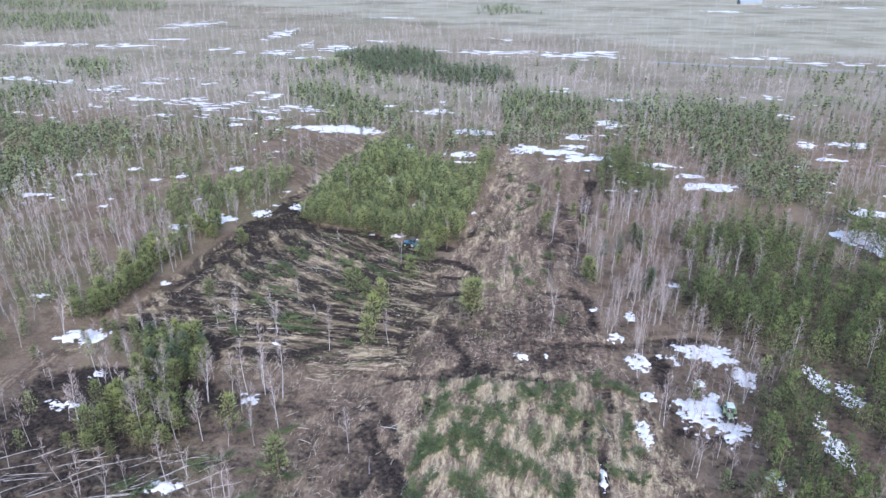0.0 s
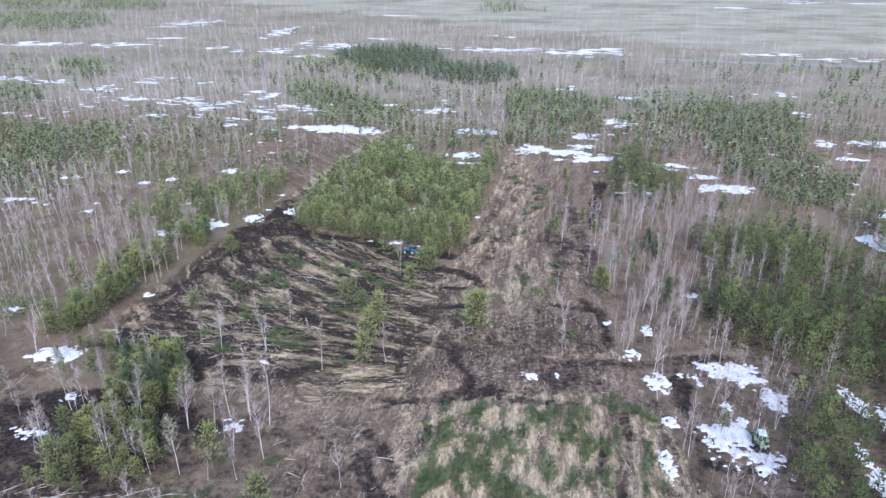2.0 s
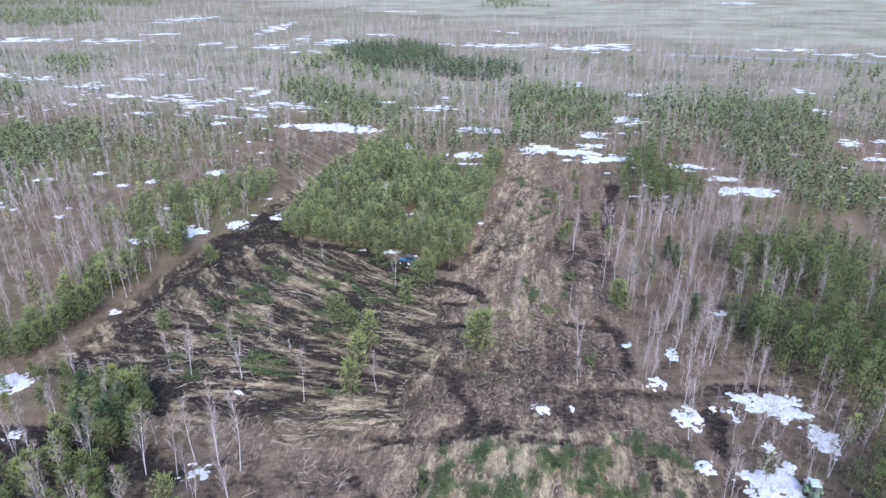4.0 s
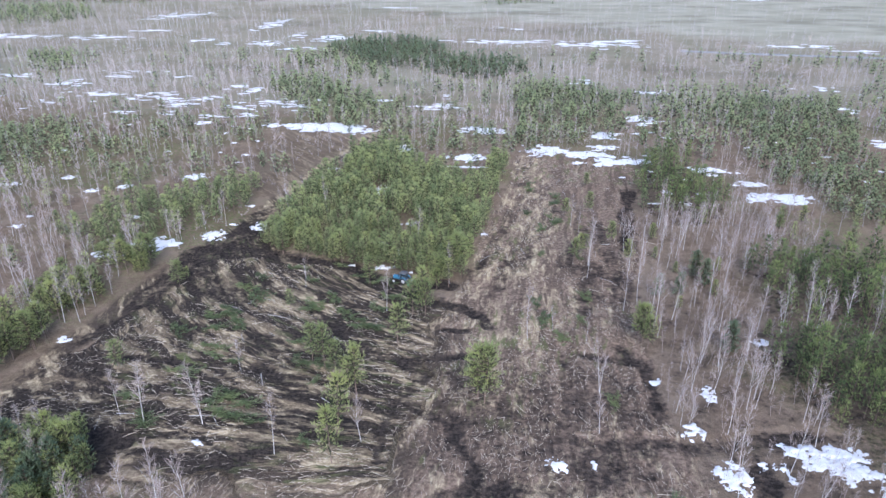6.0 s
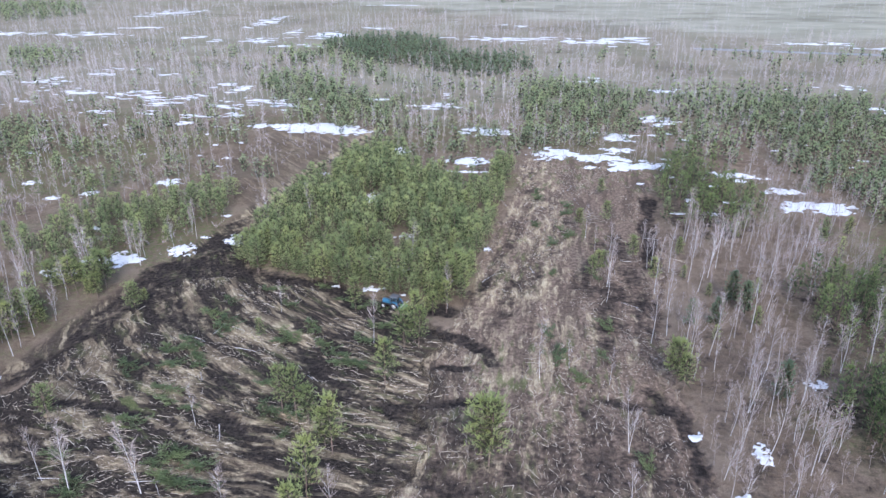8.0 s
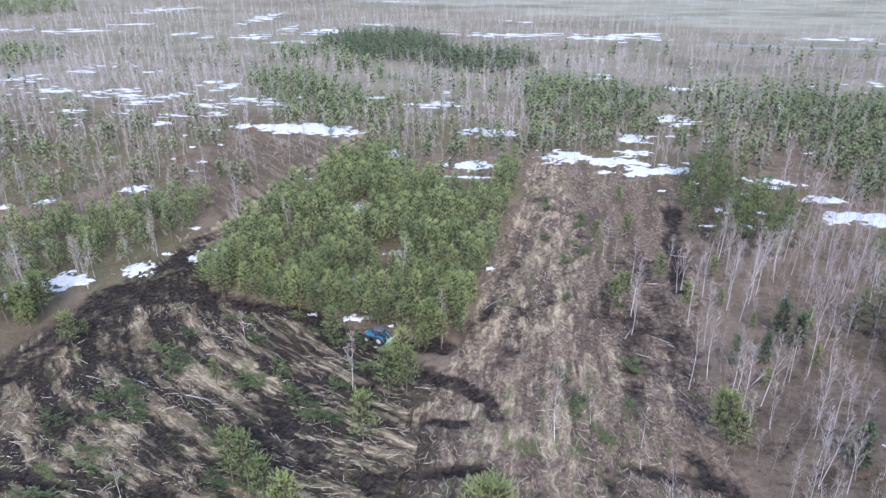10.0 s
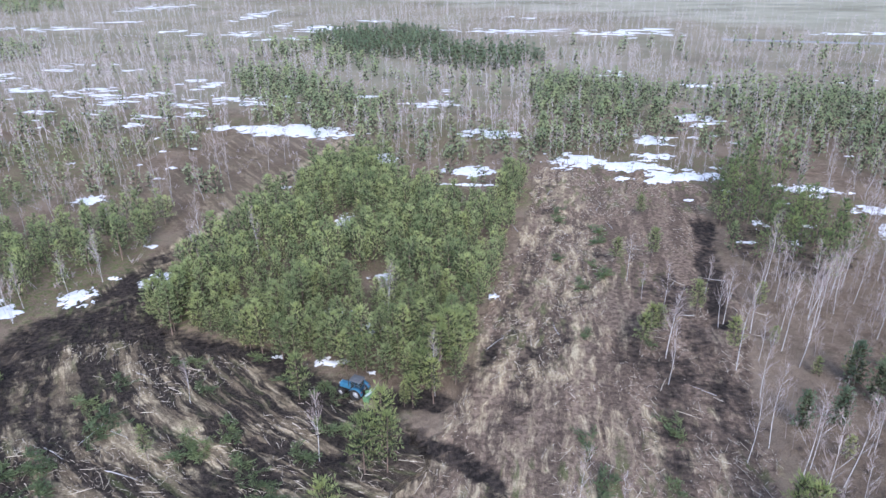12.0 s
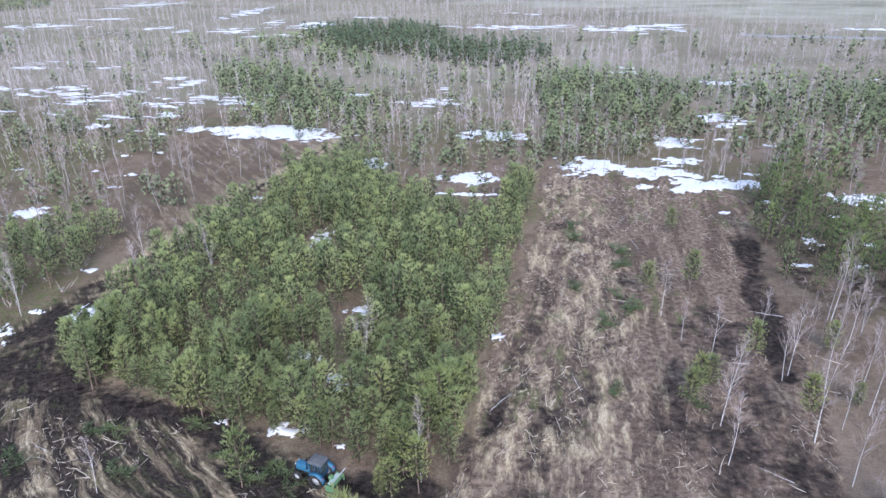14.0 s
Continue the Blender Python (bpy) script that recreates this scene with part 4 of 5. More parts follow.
some = scatter((-380, 84, 330, 520), 5.5, 204, mixed_pines)
edge_zone = [p for p in some if p[1] < 262 and not (-64 < p[0] < 8 and p[1] > 190)]
by_strip = [(x, y, turn, size * 0.8, which) for x, y, turn, size, which in edge_zone if 20 < x < 72 and y > 140 and which % 2]
joined("pine_scatter", PINES_NEAR, by_strip, [PINE_BARK, PINE_LIGHT, INNER], "small light green pines between bare birches", "pine wood")
edge_zone = [p for p in edge_zone if not (20 < p[0] < 72 and p[1] > 140)]
joined("pine_scatter", PINES_MID, edge_zone, [PINE_BARK, PINE, INNER], "scattered young green pines among bare birches", "pine wood")
some = [p for p in some if p[1] >= 262]
joined("pine_scatter", PINES_FAR, [p for p in some if p[1] < 400], [PINE_BARK, HAZY_PINE, INNER], "scattered green pines among bare birches", "pine wood")
joined("pine_scatter", PINES_LAST, [p for p in some if p[1] >= 400], [PINE_BARK, HAZY_PINE, INNER], "far scattered green pines among bare birches", "pine wood")


def birch_chance(x, y):
    thick = 0.35 + 0.75 * ramp01(fbm(x * 0.03, y * 0.03, 91, 3), 0.35, 0.65)
    thick = thick * np.where(inside(x, y, GLADE), 0.25, 1.0) * np.where(inside(x, y, VERGE), 0.45, 1.0) * np.where((x < -50) & (y < 138), 0.6, 1.0) * np.where((x > 28) & (y < 150), 0.8, 1.0) * np.where((x > 28) & (y >= 150) & (y < 250), 0.9, 1.0) * np.where((x > 28) & (x < 60) & (y > 195) & (y < 245), 0.6, 1.0)
    thick = thick * np.where(in_stands(x, y, [STAND] + NEAR_STANDS), 0.04, np.where(in_stands(x, y, FAR_STANDS), 0.22, 1.0))
    thick = thick * np.where((x > 40) & (y > 245) & (y < 420), 0.65, 1.0)
    edge = ((x > -62) & (x < -10) & (y > 195) & (y < 216)) | ((x > -16) & (x < 6) & (y > 195) & (y < 302))
    return thick * ~open_land(x, y) * in_reach(x, y) * ~edge


wood = scatter((-140, 84, 130, 262), 4.3, 205, birch_chance)
rank = sorted(wood, key=lambda p: math.hypot(p[0] * 0.8, p[1] - 170))
for x, y, turn, size, which in rank[:260]:
    plant(birches, which, x, y, turn, size * (0.95 if x > 22 and y < 150 else 1.0 if x > 22 else 0.92))
joined("birch_wood", BIRCHES_MID, rank[260:], [MID_BARK, TWIG], "bare birch wood with slim pale trunks", "birch wood")
saplings = scatter((20, 110, 84, 250), 2.3, 233, lambda x, y: (0.3 + 0.4 * ramp01(fbm(x * 0.07, y * 0.07, 234, 3), 0.4, 0.6)) * ~open_land(x, y) * in_reach(x, y) * ~in_stands(x, y, NEAR_STANDS))
saplings = [(x, y, turn, size * (0.36 + 0.1 * (which % 3)), which) for x, y, turn, size, which in saplings]
joined("birch_wood", BIRCHES_MID, saplings, [TWIG, TWIG], "thin brown bare saplings between birch trunks", "saplings")
middle = scatter((-420, 262, 360, 470), 5.2, 206, birch_chance) + scatter((-330, 84, -140, 262), 4.3, 207, birch_chance) + scatter((130, 84, 260, 262), 4.3, 208, birch_chance)
closer = [p for p in middle if -130 < p[0] < 110 and p[1] < 312]
middle = [p for p in middle if not (-130 < p[0] < 110 and p[1] < 312)]
joined("birch_wood", BIRCHES_MID, closer, [MID_BARK, TWIG], "bare birch wood beyond the cleared strip", "birch wood")
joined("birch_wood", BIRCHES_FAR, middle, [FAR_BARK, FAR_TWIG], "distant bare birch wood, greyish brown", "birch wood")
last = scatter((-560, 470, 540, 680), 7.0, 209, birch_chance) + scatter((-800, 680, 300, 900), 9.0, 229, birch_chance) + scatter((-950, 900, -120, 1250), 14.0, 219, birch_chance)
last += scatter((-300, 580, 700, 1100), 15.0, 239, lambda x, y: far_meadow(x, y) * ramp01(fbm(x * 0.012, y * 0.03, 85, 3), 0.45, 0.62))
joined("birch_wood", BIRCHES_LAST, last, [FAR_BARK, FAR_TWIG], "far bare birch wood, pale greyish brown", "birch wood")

behind = scatter((-150, -110, 140, 84), 8.5, 231, lambda x, y: 0.6 * ~cleared_at(x, y))
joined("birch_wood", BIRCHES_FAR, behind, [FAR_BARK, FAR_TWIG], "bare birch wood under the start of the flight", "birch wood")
behind = scatter((-150, -110, 140, 84), 9.0, 232, lambda x, y: 0.8 * ramp01(fbm(x * 0.03, y * 0.03, 83, 3), 0.48, 0.6) * ~cleared_at(x, y))
joined("pine_scatter", PINES_LAST, behind, [PINE_BARK, HAZY_PINE, INNER], "green pines among bare birches under the flight", "pine wood")

CLUMPS = [[(-101, 146), (-93, 146), (-89, 160), (-88, 170), (-94, 172), (-100, 160)], [(-104, 176), (-90, 174), (-88, 188), (-100, 190)],
          [(-74, 136), (-60, 138), (-57, 124), (-70, 120)], [(-75, 99), (-52, 101), (-51, 114), (-69, 118)], [(-95, 196), (-84, 196), (-86, 206), (-95, 206)]]
for x, y, turn, size, which in scatter((-106, 98, -54, 208), 2.7, 211, lambda x, y: in_stands(x, y, CLUMPS, 1.0) * 0.85):
    plant(bushes, which, x, y, turn, size * (1.15 if y > 120 else 0.92), "bushy light green pine in a roadside clump")

# Single trees that were left standing on the cleared ground.
LONE_PINES = [(-29.5, 161.5, 0.62), (-32, 163, 0.66), (-34.5, 164, 0.6), (-24.5, 156, 0.72), (-26, 157.5, 0.6), (-18.6, 184, 0.75), (-17, 186.5, 0.7),
              (-16, 184.5, 0.6), (-20, 173, 0.72), (-3.2, 157, 1.0), (-2.0, 155.8, 0.95), (-31.5, 97, 0.8), (-70, 104, 0.75), (-45, 109, 0.7),
              (-70.5, 159, 0.6), (-25, 145, 0.8), (-24.6, 139, 0.75), (-74, 192, 0.6), (28, 178, 1.0), (28.8, 176.2, 0.85), (27.4, 180, 0.9), (17, 214, 0.7), (16.3, 243, 0.65), (23.2, 244, 0.75), (18.6, 217, 0.68),
              (20, 217.5, 0.62), (27.4, 225, 0.7), (30, 213, 0.7), (24.6, 268, 0.6), (-30.5, 197, 0.6), (-45, 183.4, 0.35)]
ROAD_PINES = [(-97.5, 180, 0.8), (-95, 178, 0.7), (-92, 165, 0.8), (-94, 160, 0.7), (-96, 149, 0.8), (-98, 152, 0.9), (-91, 137, 0.6), (-88, 141, 0.6), (-90, 200, 0.8), (-92, 203, 0.7), (-87, 201, 0.6), (-92.5, 178, 0.8), (-96, 176, 0.9), (-89, 185, 0.6), (-74, 196, 0.5), (-82, 142, 0.6), (-66, 117, 0.95), (-70, 114.5, 1.0), (-73.4, 113, 0.9)]
DITCH_PINES = [(-61.7, 116, 0.85), (-57, 111, 0.7), (-80.8, 133, 0.8), (-76.4, 133.7, 0.8), (-86, 131, 0.7), (-69, 112, 0.9), (-71, 113, 0.8), (-58.6, 111, 0.8), (-60, 113, 0.75), (-98, 129, 0.6), (-84, 138, 0.7), (-80, 139, 0.75), (-76, 137, 0.8), (-72, 138, 0.75), (-64, 135, 0.8), (-60, 133, 0.7), (-61, 105, 0.6), (80, 241, 0.8), (72.6, 237, 0.7), (-95, 166, 0.8)]
CORNER_PINES = [(-14.3, 201.5, 1.05), (-12.3, 203.5, 1.15), (-12.4, 198.4, 0.95), (-10.8, 206, 1.2), (-13.2, 205.5, 1.15), (-15, 197.2, 0.8), (-10.2, 209, 1.1)]
DARK_TREES = [(-70, 127, 0.9), (-72, 133, 1.0), (-65, 128, 1.1), (-67, 130, 0.9), (-63, 130, 1.0), (-66, 125, 0.8), (46, 204, 0.85), (44, 176, 0.9), (44.7, 208, 0.8), (34.4, 197.6, 0.7), (39, 198.6, 0.75), (-62, 127, 0.7), (-68.3, 126, 0.9), (-63.7, 125.5, 0.9), (-65.4, 133, 0.85), (-61, 133.3, 0.8)]
LONE_BIRCHES = [(-58, 145, 0.7), (-48, 145.5, 0.7), (-34, 140, 0.6), (-54, 119, 0.85), (-49, 119.5, 0.8), (-46.5, 121.5, 0.9), (-43, 122, 0.95), (-39, 121, 0.85),
                (-61.6, 106, 0.8), (-57.6, 108, 0.7), (-22, 107, 0.8), (-47, 160, 0.5), (-45, 194.6, 0.7), (-24.5, 185.6, 0.85), (-63, 146.5, 0.6), (-21, 144, 0.8),
                (17, 150, 0.7), (-76, 129, 0.6), (-79, 122, 0.8), (-37, 112, 0.8), (-49, 98, 0.5), (-50, 107, 0.8)]
STRIP_BIRCHES = [(5.6, 177, 0.75), (18, 160.5, 0.8), (-36, 168, 0.4), (10.7, 181, 0.5), (17, 176.6, 0.6), (26, 190.6, 0.8), (17.7, 236.3, 0.7), (19.4, 230, 0.5),
                 (20.3, 212, 0.9), (19.6, 205.6, 0.9), (22, 225, 0.7), (30.6, 233, 0.7), (31.3, 223.3, 0.95), (41.5, 237, 0.9), (31.2, 203.6, 1.0), (29.8, 210, 0.9),
                 (34.5, 220, 0.8), (33.6, 212.5, 0.8), (30.2, 222, 0.7), (-22.5, 218, 0.8), (-12.4, 200, 0.7)]
rng = random.Random(5)
for spots, kinds, text in ((LONE_PINES, bushes, "lone young pine on cleared ground"), (ROAD_PINES, bushes, "young pine beside the dirt road"), (DITCH_PINES, bushes, "young pine beside the black ditch"),
                           (CORNER_PINES, bushes, "light green pine at the corner of the stand"), (DARK_TREES, firs, ""), (LONE_BIRCHES, birches, "lone bare birch on cleared ground"), (STRIP_BIRCHES, birches, "slim bare birch beside shredded wood")):
    for x, y, size in spots:
        plant(kinds, rng.randrange(1000), x, y, rng.uniform(0, 6.3), size * ((1.45 if y < 125 else 1.5 if x < -10 and y < 180 else 1.2) if kinds is birches else (2.05 if x < 10 else 1.4) if spots is LONE_PINES else 1.2), text, rng.uniform(-3, 3))
for ob in spare.values():
    for child in list(ob.children):
        bpy.data.objects.remove(child)
    bpy.data.objects.remove(ob)


def tuft_shape(seed, tall, count):
    """A tuft of dry stems or a low bare shrub."""
    rng = np.random.default_rng(seed)
    s = Shape()
    for k in range(count):
        s.blade(np.array([rng.normal() * 0.35, rng.normal() * 0.35, 0]), np.array([rng.normal() * 0.6, rng.normal() * 0.6, 1.0]), tall * rng.uniform(0.5, 1.2), 0.07, 0, rng)
    return s.arrays()


TUFTS = [tuft_shape(141 + k, h, 6) for k, h in enumerate((0.6, 0.9, 1.3, 0.5))]
low = scatter((-112, 86, 82, 305), 1.55, 221, lambda x, y: 0.8 * ramp01(fbm(x * 0.13, y * 0.13, 222, 3), 0.42, 0.6) * ~open_land(x, y) * in_reach(x, y))
joined("undergrowth", TUFTS, low, [DRY], "dry brown grass and low bare shrubs on the forest floor", "undergrowth")
SHRUBS = [tuft_shape(151 + k, h, 7) for k, h in enumerate((1.6, 2.2, 2.8))]
brush = scatter((-340, 225, 260, 500), 4.4, 223, lambda x, y: 0.8 * ramp01(fbm(x * 0.05, y * 0.05, 224, 3), 0.38, 0.6) * ~open_land(x, y) * in_reach(x, y) * ~in_stands(x, y, [STAND]))
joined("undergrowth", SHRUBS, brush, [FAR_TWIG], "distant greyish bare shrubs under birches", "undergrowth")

# ---- cut wood on the cleared ground ----
def stick_field(name, places, label, low, high, thick, seed):
    """Loose crooked sticks past counting, laid mostly along the lanes, some of them forked."""
    rng = np.random.default_rng(seed)
    vs, fs = [], []
    zs = ground_z(np.array([p[0] for p in places]), np.array([p[1] for p in places]))

    def run(points, radii):
        base = len(vs)
        for q, w in zip(points, radii):
            vs.extend([q + n * w - np.array([0, 0, w * 0.7]), q + np.array([0, 0, w]), q - n * w - np.array([0, 0, w * 0.7])])
        for j in range(len(points) - 1):
            for k in range(3):
                b, c = base + j * 3 + k, base + j * 3 + (k + 1) % 3
                fs.append((b, c, c + 3, b + 3))

    for (x, y, turn, size, which), z in zip(places, zs):
        u0, v0 = lanes(np.array([x, x + 1.0, x]), np.array([y, y, y + 1.0]))
        along = math.atan2(-(v0[1] - v0[0]), (v0[2] - v0[0]))
        a = along + rng.normal() * 0.45 if rng.uniform() < 0.75 else turn
        long, r = rng.uniform(low, high) * rng.uniform(0.5, 1.0), thick * rng.uniform(0.5, 1.4)
        d = np.array([math.cos(a), math.sin(a), abs(rng.normal()) * 0.08])
        n = np.array([-math.sin(a), math.cos(a), 0.0])
        p = np.array([x, y, z + r * 0.8 + 0.05])
        mid = p + n * long * rng.normal() * 0.035
        run([p - d * long * 0.5, mid, p + d * long * 0.5 + n * long * rng.normal() * 0.05], [r, r * 0.8, r * 0.25])
        if high > 2:
            run([mid, mid + (d + n * rng.choice([-0.7, 0.7])) * long * 0.3], [r * 0.6, r * 0.2])
    tagged(new(name, mesh_of(name, vs, fs, [WOOD])), label, "wood debris", "", "stuff")


def patchy(x, y, lo=0.4, hi=0.62):
    return ramp01(fbm(x * 0.11, y * 0.11, 55, 3), lo, hi) * cleared_at(x, y) * (black_at(x, y) < 0.6)


stick_field("wood_splinters", scatter((-100, 86, 60, 302), 0.82, 301, lambda x, y: 0.8 * patchy(x, y, 0.36, 0.58)), "pale splintered sticks strewn over turned soil", 0.4, 1.7, 0.023, 1)
stick_field("branch_litter", scatter((-100, 86, 60, 302), 2.2, 302, lambda x, y: 0.8 * patchy(x, y, 0.35, 0.55)), "long pale branches strewn over cleared ground", 1.6, 4.2, 0.030, 2)


def log_mesh(seed, long, thick, forks):
    """A felled stem: tapered, bent, with a few snapped limbs."""
    rng = np.random.default_rng(seed)
    s = Shape()
    pts, r, sides, base = [], [], 6, 0
    for k in range(7):
        t = k / 6
        pts.append(np.array([(t - 0.5) * long, 0.05 * long * math.sin(t * rng.uniform(2, 4)) * 0.5, thick * 0.8 + 0.03 * rng.normal()]))
        r.append(thick * (1 - 0.65 * t))
    for p, w in zip(pts, r):
        for j in range(sides):
            a = 2 * math.pi * j / sides
            s.v.append(p + np.array([0, w * math.cos(a), w * math.sin(a)]))
    for k in range(6):
        for j in range(sides):
            a, b = k * sides + j, k * sides + (j + 1) % sides
            s.f.append((a, b, b + sides, a + sides))
            s.m.append(0)
    for e in (0, 6 * sides):
        s.f.append((e, e + 1, e + 2, e + 3))
        s.f.append((e, e + 3, e + 4, e + 5))
        s.m += [0, 0]
    for k in range(forks):
        t = rng.uniform(0.4, 0.95)
        p = np.array([(t - 0.5) * long, 0, thick])
        s.blade(p, np.array([0.8, rng.choice([-1, 1]) * rng.uniform(0.4, 0.9), rng.uniform(0.1, 0.5)]), long * 0.18, 0.05, 0, rng)
    v, f, m = s.arrays()
    return mesh_of("felled_log", v, f, [BIRCH_BARK if seed % 2 else WOOD])


LOGS = [log_mesh(k, long, thick, forks) for k, (long, thick, forks) in enumerate(((5.5, 0.10, 3), (7.5, 0.11, 5), (4.0, 0.13, 2), (8.5, 0.10, 6), (3.0, 0.12, 1)))]


def lay_log(which, x, y, turn, size=1.0, tip=0.0, label="pale felled trunk lying on cleared ground", slim=1.0):
    ob = new("felled_log", LOGS[which % len(LOGS)])
    ob.matrix_basis = pose(x, y, float(ground_z(x, y)) + 0.02, 0, tip, turn) @ Matrix.Diagonal((size, size * slim, size * slim, 1))
    tagged(ob, label, "log", "felled trunks")


rng = random.Random(11)
# A tangle of long stems by the black ditch.
for k in range(44):
    lay_log(rng.choice((1, 3, 0, 3)), rng.uniform(-84, -42), rng.uniform(91, 103), rng.choice((28, 35, 20, 40, 12)) + rng.gauss(0, 9), rng.uniform(0.8, 1.15), rng.uniform(-2, 1),
            "long felled birch trunk in a loose tangle", 0.55)
for x0, x1, y0, y1, n, turn, spread_of in ((-70, -25, 140, 200, 34, -28, 18), (-8, 26, 165, 290, 26, 85, 28), (-14, 34, 96, 134, 26, 88, 20), (24, 40, 200, 240, 12, 120, 40), (-36, -12, 104, 130, 14, 50, 40)):
    for k in range(n):
        x, y = rng.uniform(x0, x1), rng.uniform(y0, y1)
        lay_log(rng.randrange(5), x, y, turn + rng.gauss(0, spread_of), rng.uniform(0.35, 0.65))


def brush_mesh(seed, wide, mat):
    """A heap of cut green pine tops: crossing stems with needles along both sides."""
    rng = np.random.default_rng(seed)
    s = Shape()
    up = np.array([0, 0, 1.0])
    for k in range(15):
        p = np.array([rng.normal() * wide * 0.38, rng.normal() * wide * 0.16, abs(rng.normal()) * 0.22 + 0.08])
        a = rng.normal() * 0.5 + (0 if rng.uniform() < 0.7 else math.pi)
        d = np.array([math.cos(a), math.sin(a), rng.uniform(-0.05, 0.35)])
        side = np.array([-math.sin(a), math.cos(a), 0.0])
        long = rng.uniform(1.1, 2.0)
        s.blade(p - d * 0.5, d, long + 0.5, 0.06, 0, rng)
        for j in range(8):
            for way in (-1, 1):
                s.blade(p + d * long * (0.15 + 0.1 * j), d * 0.7 + side * way * rng.uniform(0.4, 1.0) + up * rng.uniform(-0.1, 0.5), rng.uniform(0.35, 0.62), rng.uniform(0.07, 0.12), 0, rng)
    v, f, m = s.arrays()
    return mesh_of("cut_pine_top", v, f, [mat])


BRUSH = [brush_mesh(k, w, CUT_GREEN) for k, w in enumerate((1.6, 2.0, 1.3, 1.8))]


def lay_brush(x, y, turn, size):
    ob = new("cut_pine_top", rng.choice(BRUSH))
    ob.matrix_basis = pose(x, y, float(ground_z(x, y)), 0, 0, turn) @ Matrix.Scale(size, 4)
    tagged(ob, "cut green pine top lying on shredded wood", "pine top", "cut green pine tops")


for x0, x1, y0, y1, n, turn in ((-10, 20, 94, 131, 105, 88), (20, 34, 100, 140, 22, 88), (-62, -22, 176, 206, 30, -35), (-66, -26, 142, 175, 26, -18), (-60, -30, 92, 112, 16, 20), (4, 22, 150, 270, 16, 85)):
    done = 0
    while done < n:
        x, y = rng.uniform(x0, x1), rng.uniform(y0, y1)
        u, v = lanes(np.array([x]), np.array([y]))
        if float(fbm(u * 0.12, v * 0.40, 58, 3)[0]) < 0.43:
            continue
        done += 1
        lay_brush(x, y, turn + rng.gauss(0, 25), rng.uniform(0.7, 1.5))

# ---- machines ----
BLUE = plain_material("blue_paint", (0.036, 0.118, 0.190), (0.056, 0.158, 0.245), 0.4, 0.0, 2.0, 0.05)
CAB_BLUE = plain_material("dark_blue_paint", (0.018, 0.050, 0.085), (0.030, 0.075, 0.120), 0.45, 0.0, 2.0, 0.05)
ROOF_GREY = plain_material("dusty_roof_paint", (0.080, 0.082, 0.083), (0.125, 0.126, 0.125), 0.7, 0.0, 2.0, 0.1)
RUBBER = plain_material("muddy_rubber", (0.020, 0.019, 0.018), (0.055, 0.047, 0.042), 0.9, 0.0, 4.0, 0.4)
RIM = plain_material("pale_rim_paint", (0.40, 0.39, 0.38), (0.56, 0.55, 0.54), 0.5, 0.2, 4.0, 0.1)
IRON = plain_material("dark_iron", (0.025, 0.024, 0.024), (0.06, 0.055, 0.05), 0.6, 0.5, 5.0, 0.2)
LIME = plain_material("lime_green_paint", (0.125, 0.235, 0.105), (0.19, 0.32, 0.16), 0.5, 0.0, 3.0, 0.1)
OLIVE = plain_material("old_green_paint", (0.13, 0.20, 0.10), (0.20, 0.28, 0.15), 0.6, 0.0, 3.0, 0.2)
PALE_GREEN = plain_material("pale_green_paint", (0.42, 0.52, 0.42), (0.52, 0.61, 0.52), 0.55, 0.0, 3.0, 0.1)
RED = plain_material("red_plastic", (0.45, 0.03, 0.02), (0.55, 0.05, 0.03), 0.4)
LAMP_WHITE = plain_material("lamp_lens", (0.65, 0.65, 0.62), (0.75, 0.75, 0.72), 0.2)


def glass_material():
    n = Nodes("tinted_glass", 0.05)
    n.shader.inputs["Transmission Weight"].default_value = 0.85
    n.shader.inputs["IOR"].default_value = 1.45
    return n.done((0.30, 0.36, 0.38))


GLASS = glass_material()


def block(size, at, bevel=0.03, taper=None, turn=None):
    """A bevelled block; taper shrinks its upper face in x and y."""
    bm = bmesh.new()
    bmesh.ops.create_cube(bm, size=1.0)
    for v in bm.verts:
        if taper and v.co.z > 0:
            v.co.x, v.co.y = v.co.x * taper[0], v.co.y * taper[1]
        v.co = Vector((v.co.x * size[0], v.co.y * size[1], v.co.z * size[2]))
    if bevel:
        bmesh.ops.bevel(bm, geom=bm.edges[:], offset=bevel, segments=2, affect="EDGES", profile=0.6)
    if turn is not None:
        bmesh.ops.rotate(bm, verts=bm.verts, cent=(0, 0, 0), matrix=Euler([radians(a) for a in turn]).to_matrix())
    bmesh.ops.translate(bm, verts=bm.verts, vec=at)
    return bm


def lathe(profile, segments=24, capped=True):
    """Turns (radius, y) pairs about the y axis."""
    bm = bmesh.new()
    rings = []
    for r, y in profile:
        rings.append([bm.verts.new((r * math.cos(2 * math.pi * k / segments), y, r * math.sin(2 * math.pi * k / segments))) for k in range(segments)])
    for a, b in zip(rings, rings[1:]):
        for k in range(segments):
            bm.faces.new((a[k], a[(k + 1) % segments], b[(k + 1) % segments], b[k]))
    for ring in (rings[0], rings[-1]) if capped else ():
        bm.faces.new(ring)
    bmesh.ops.recalc_face_normals(bm, faces=bm.faces)
    return bm


def rod(a, b, r, segments=8):
    bm = bmesh.new()
    a, b = Vector(a), Vector(b)
    bmesh.ops.create_cone(bm, cap_ends=True, segments=segments, radius1=r, radius2=r, depth=(b - a).length)
    turn = (b - a).to_track_quat("Z", "Y").to_matrix().to_4x4()
    bmesh.ops.transform(bm, verts=bm.verts, matrix=Matrix.Translation((a + b) / 2) @ turn)
    return bm


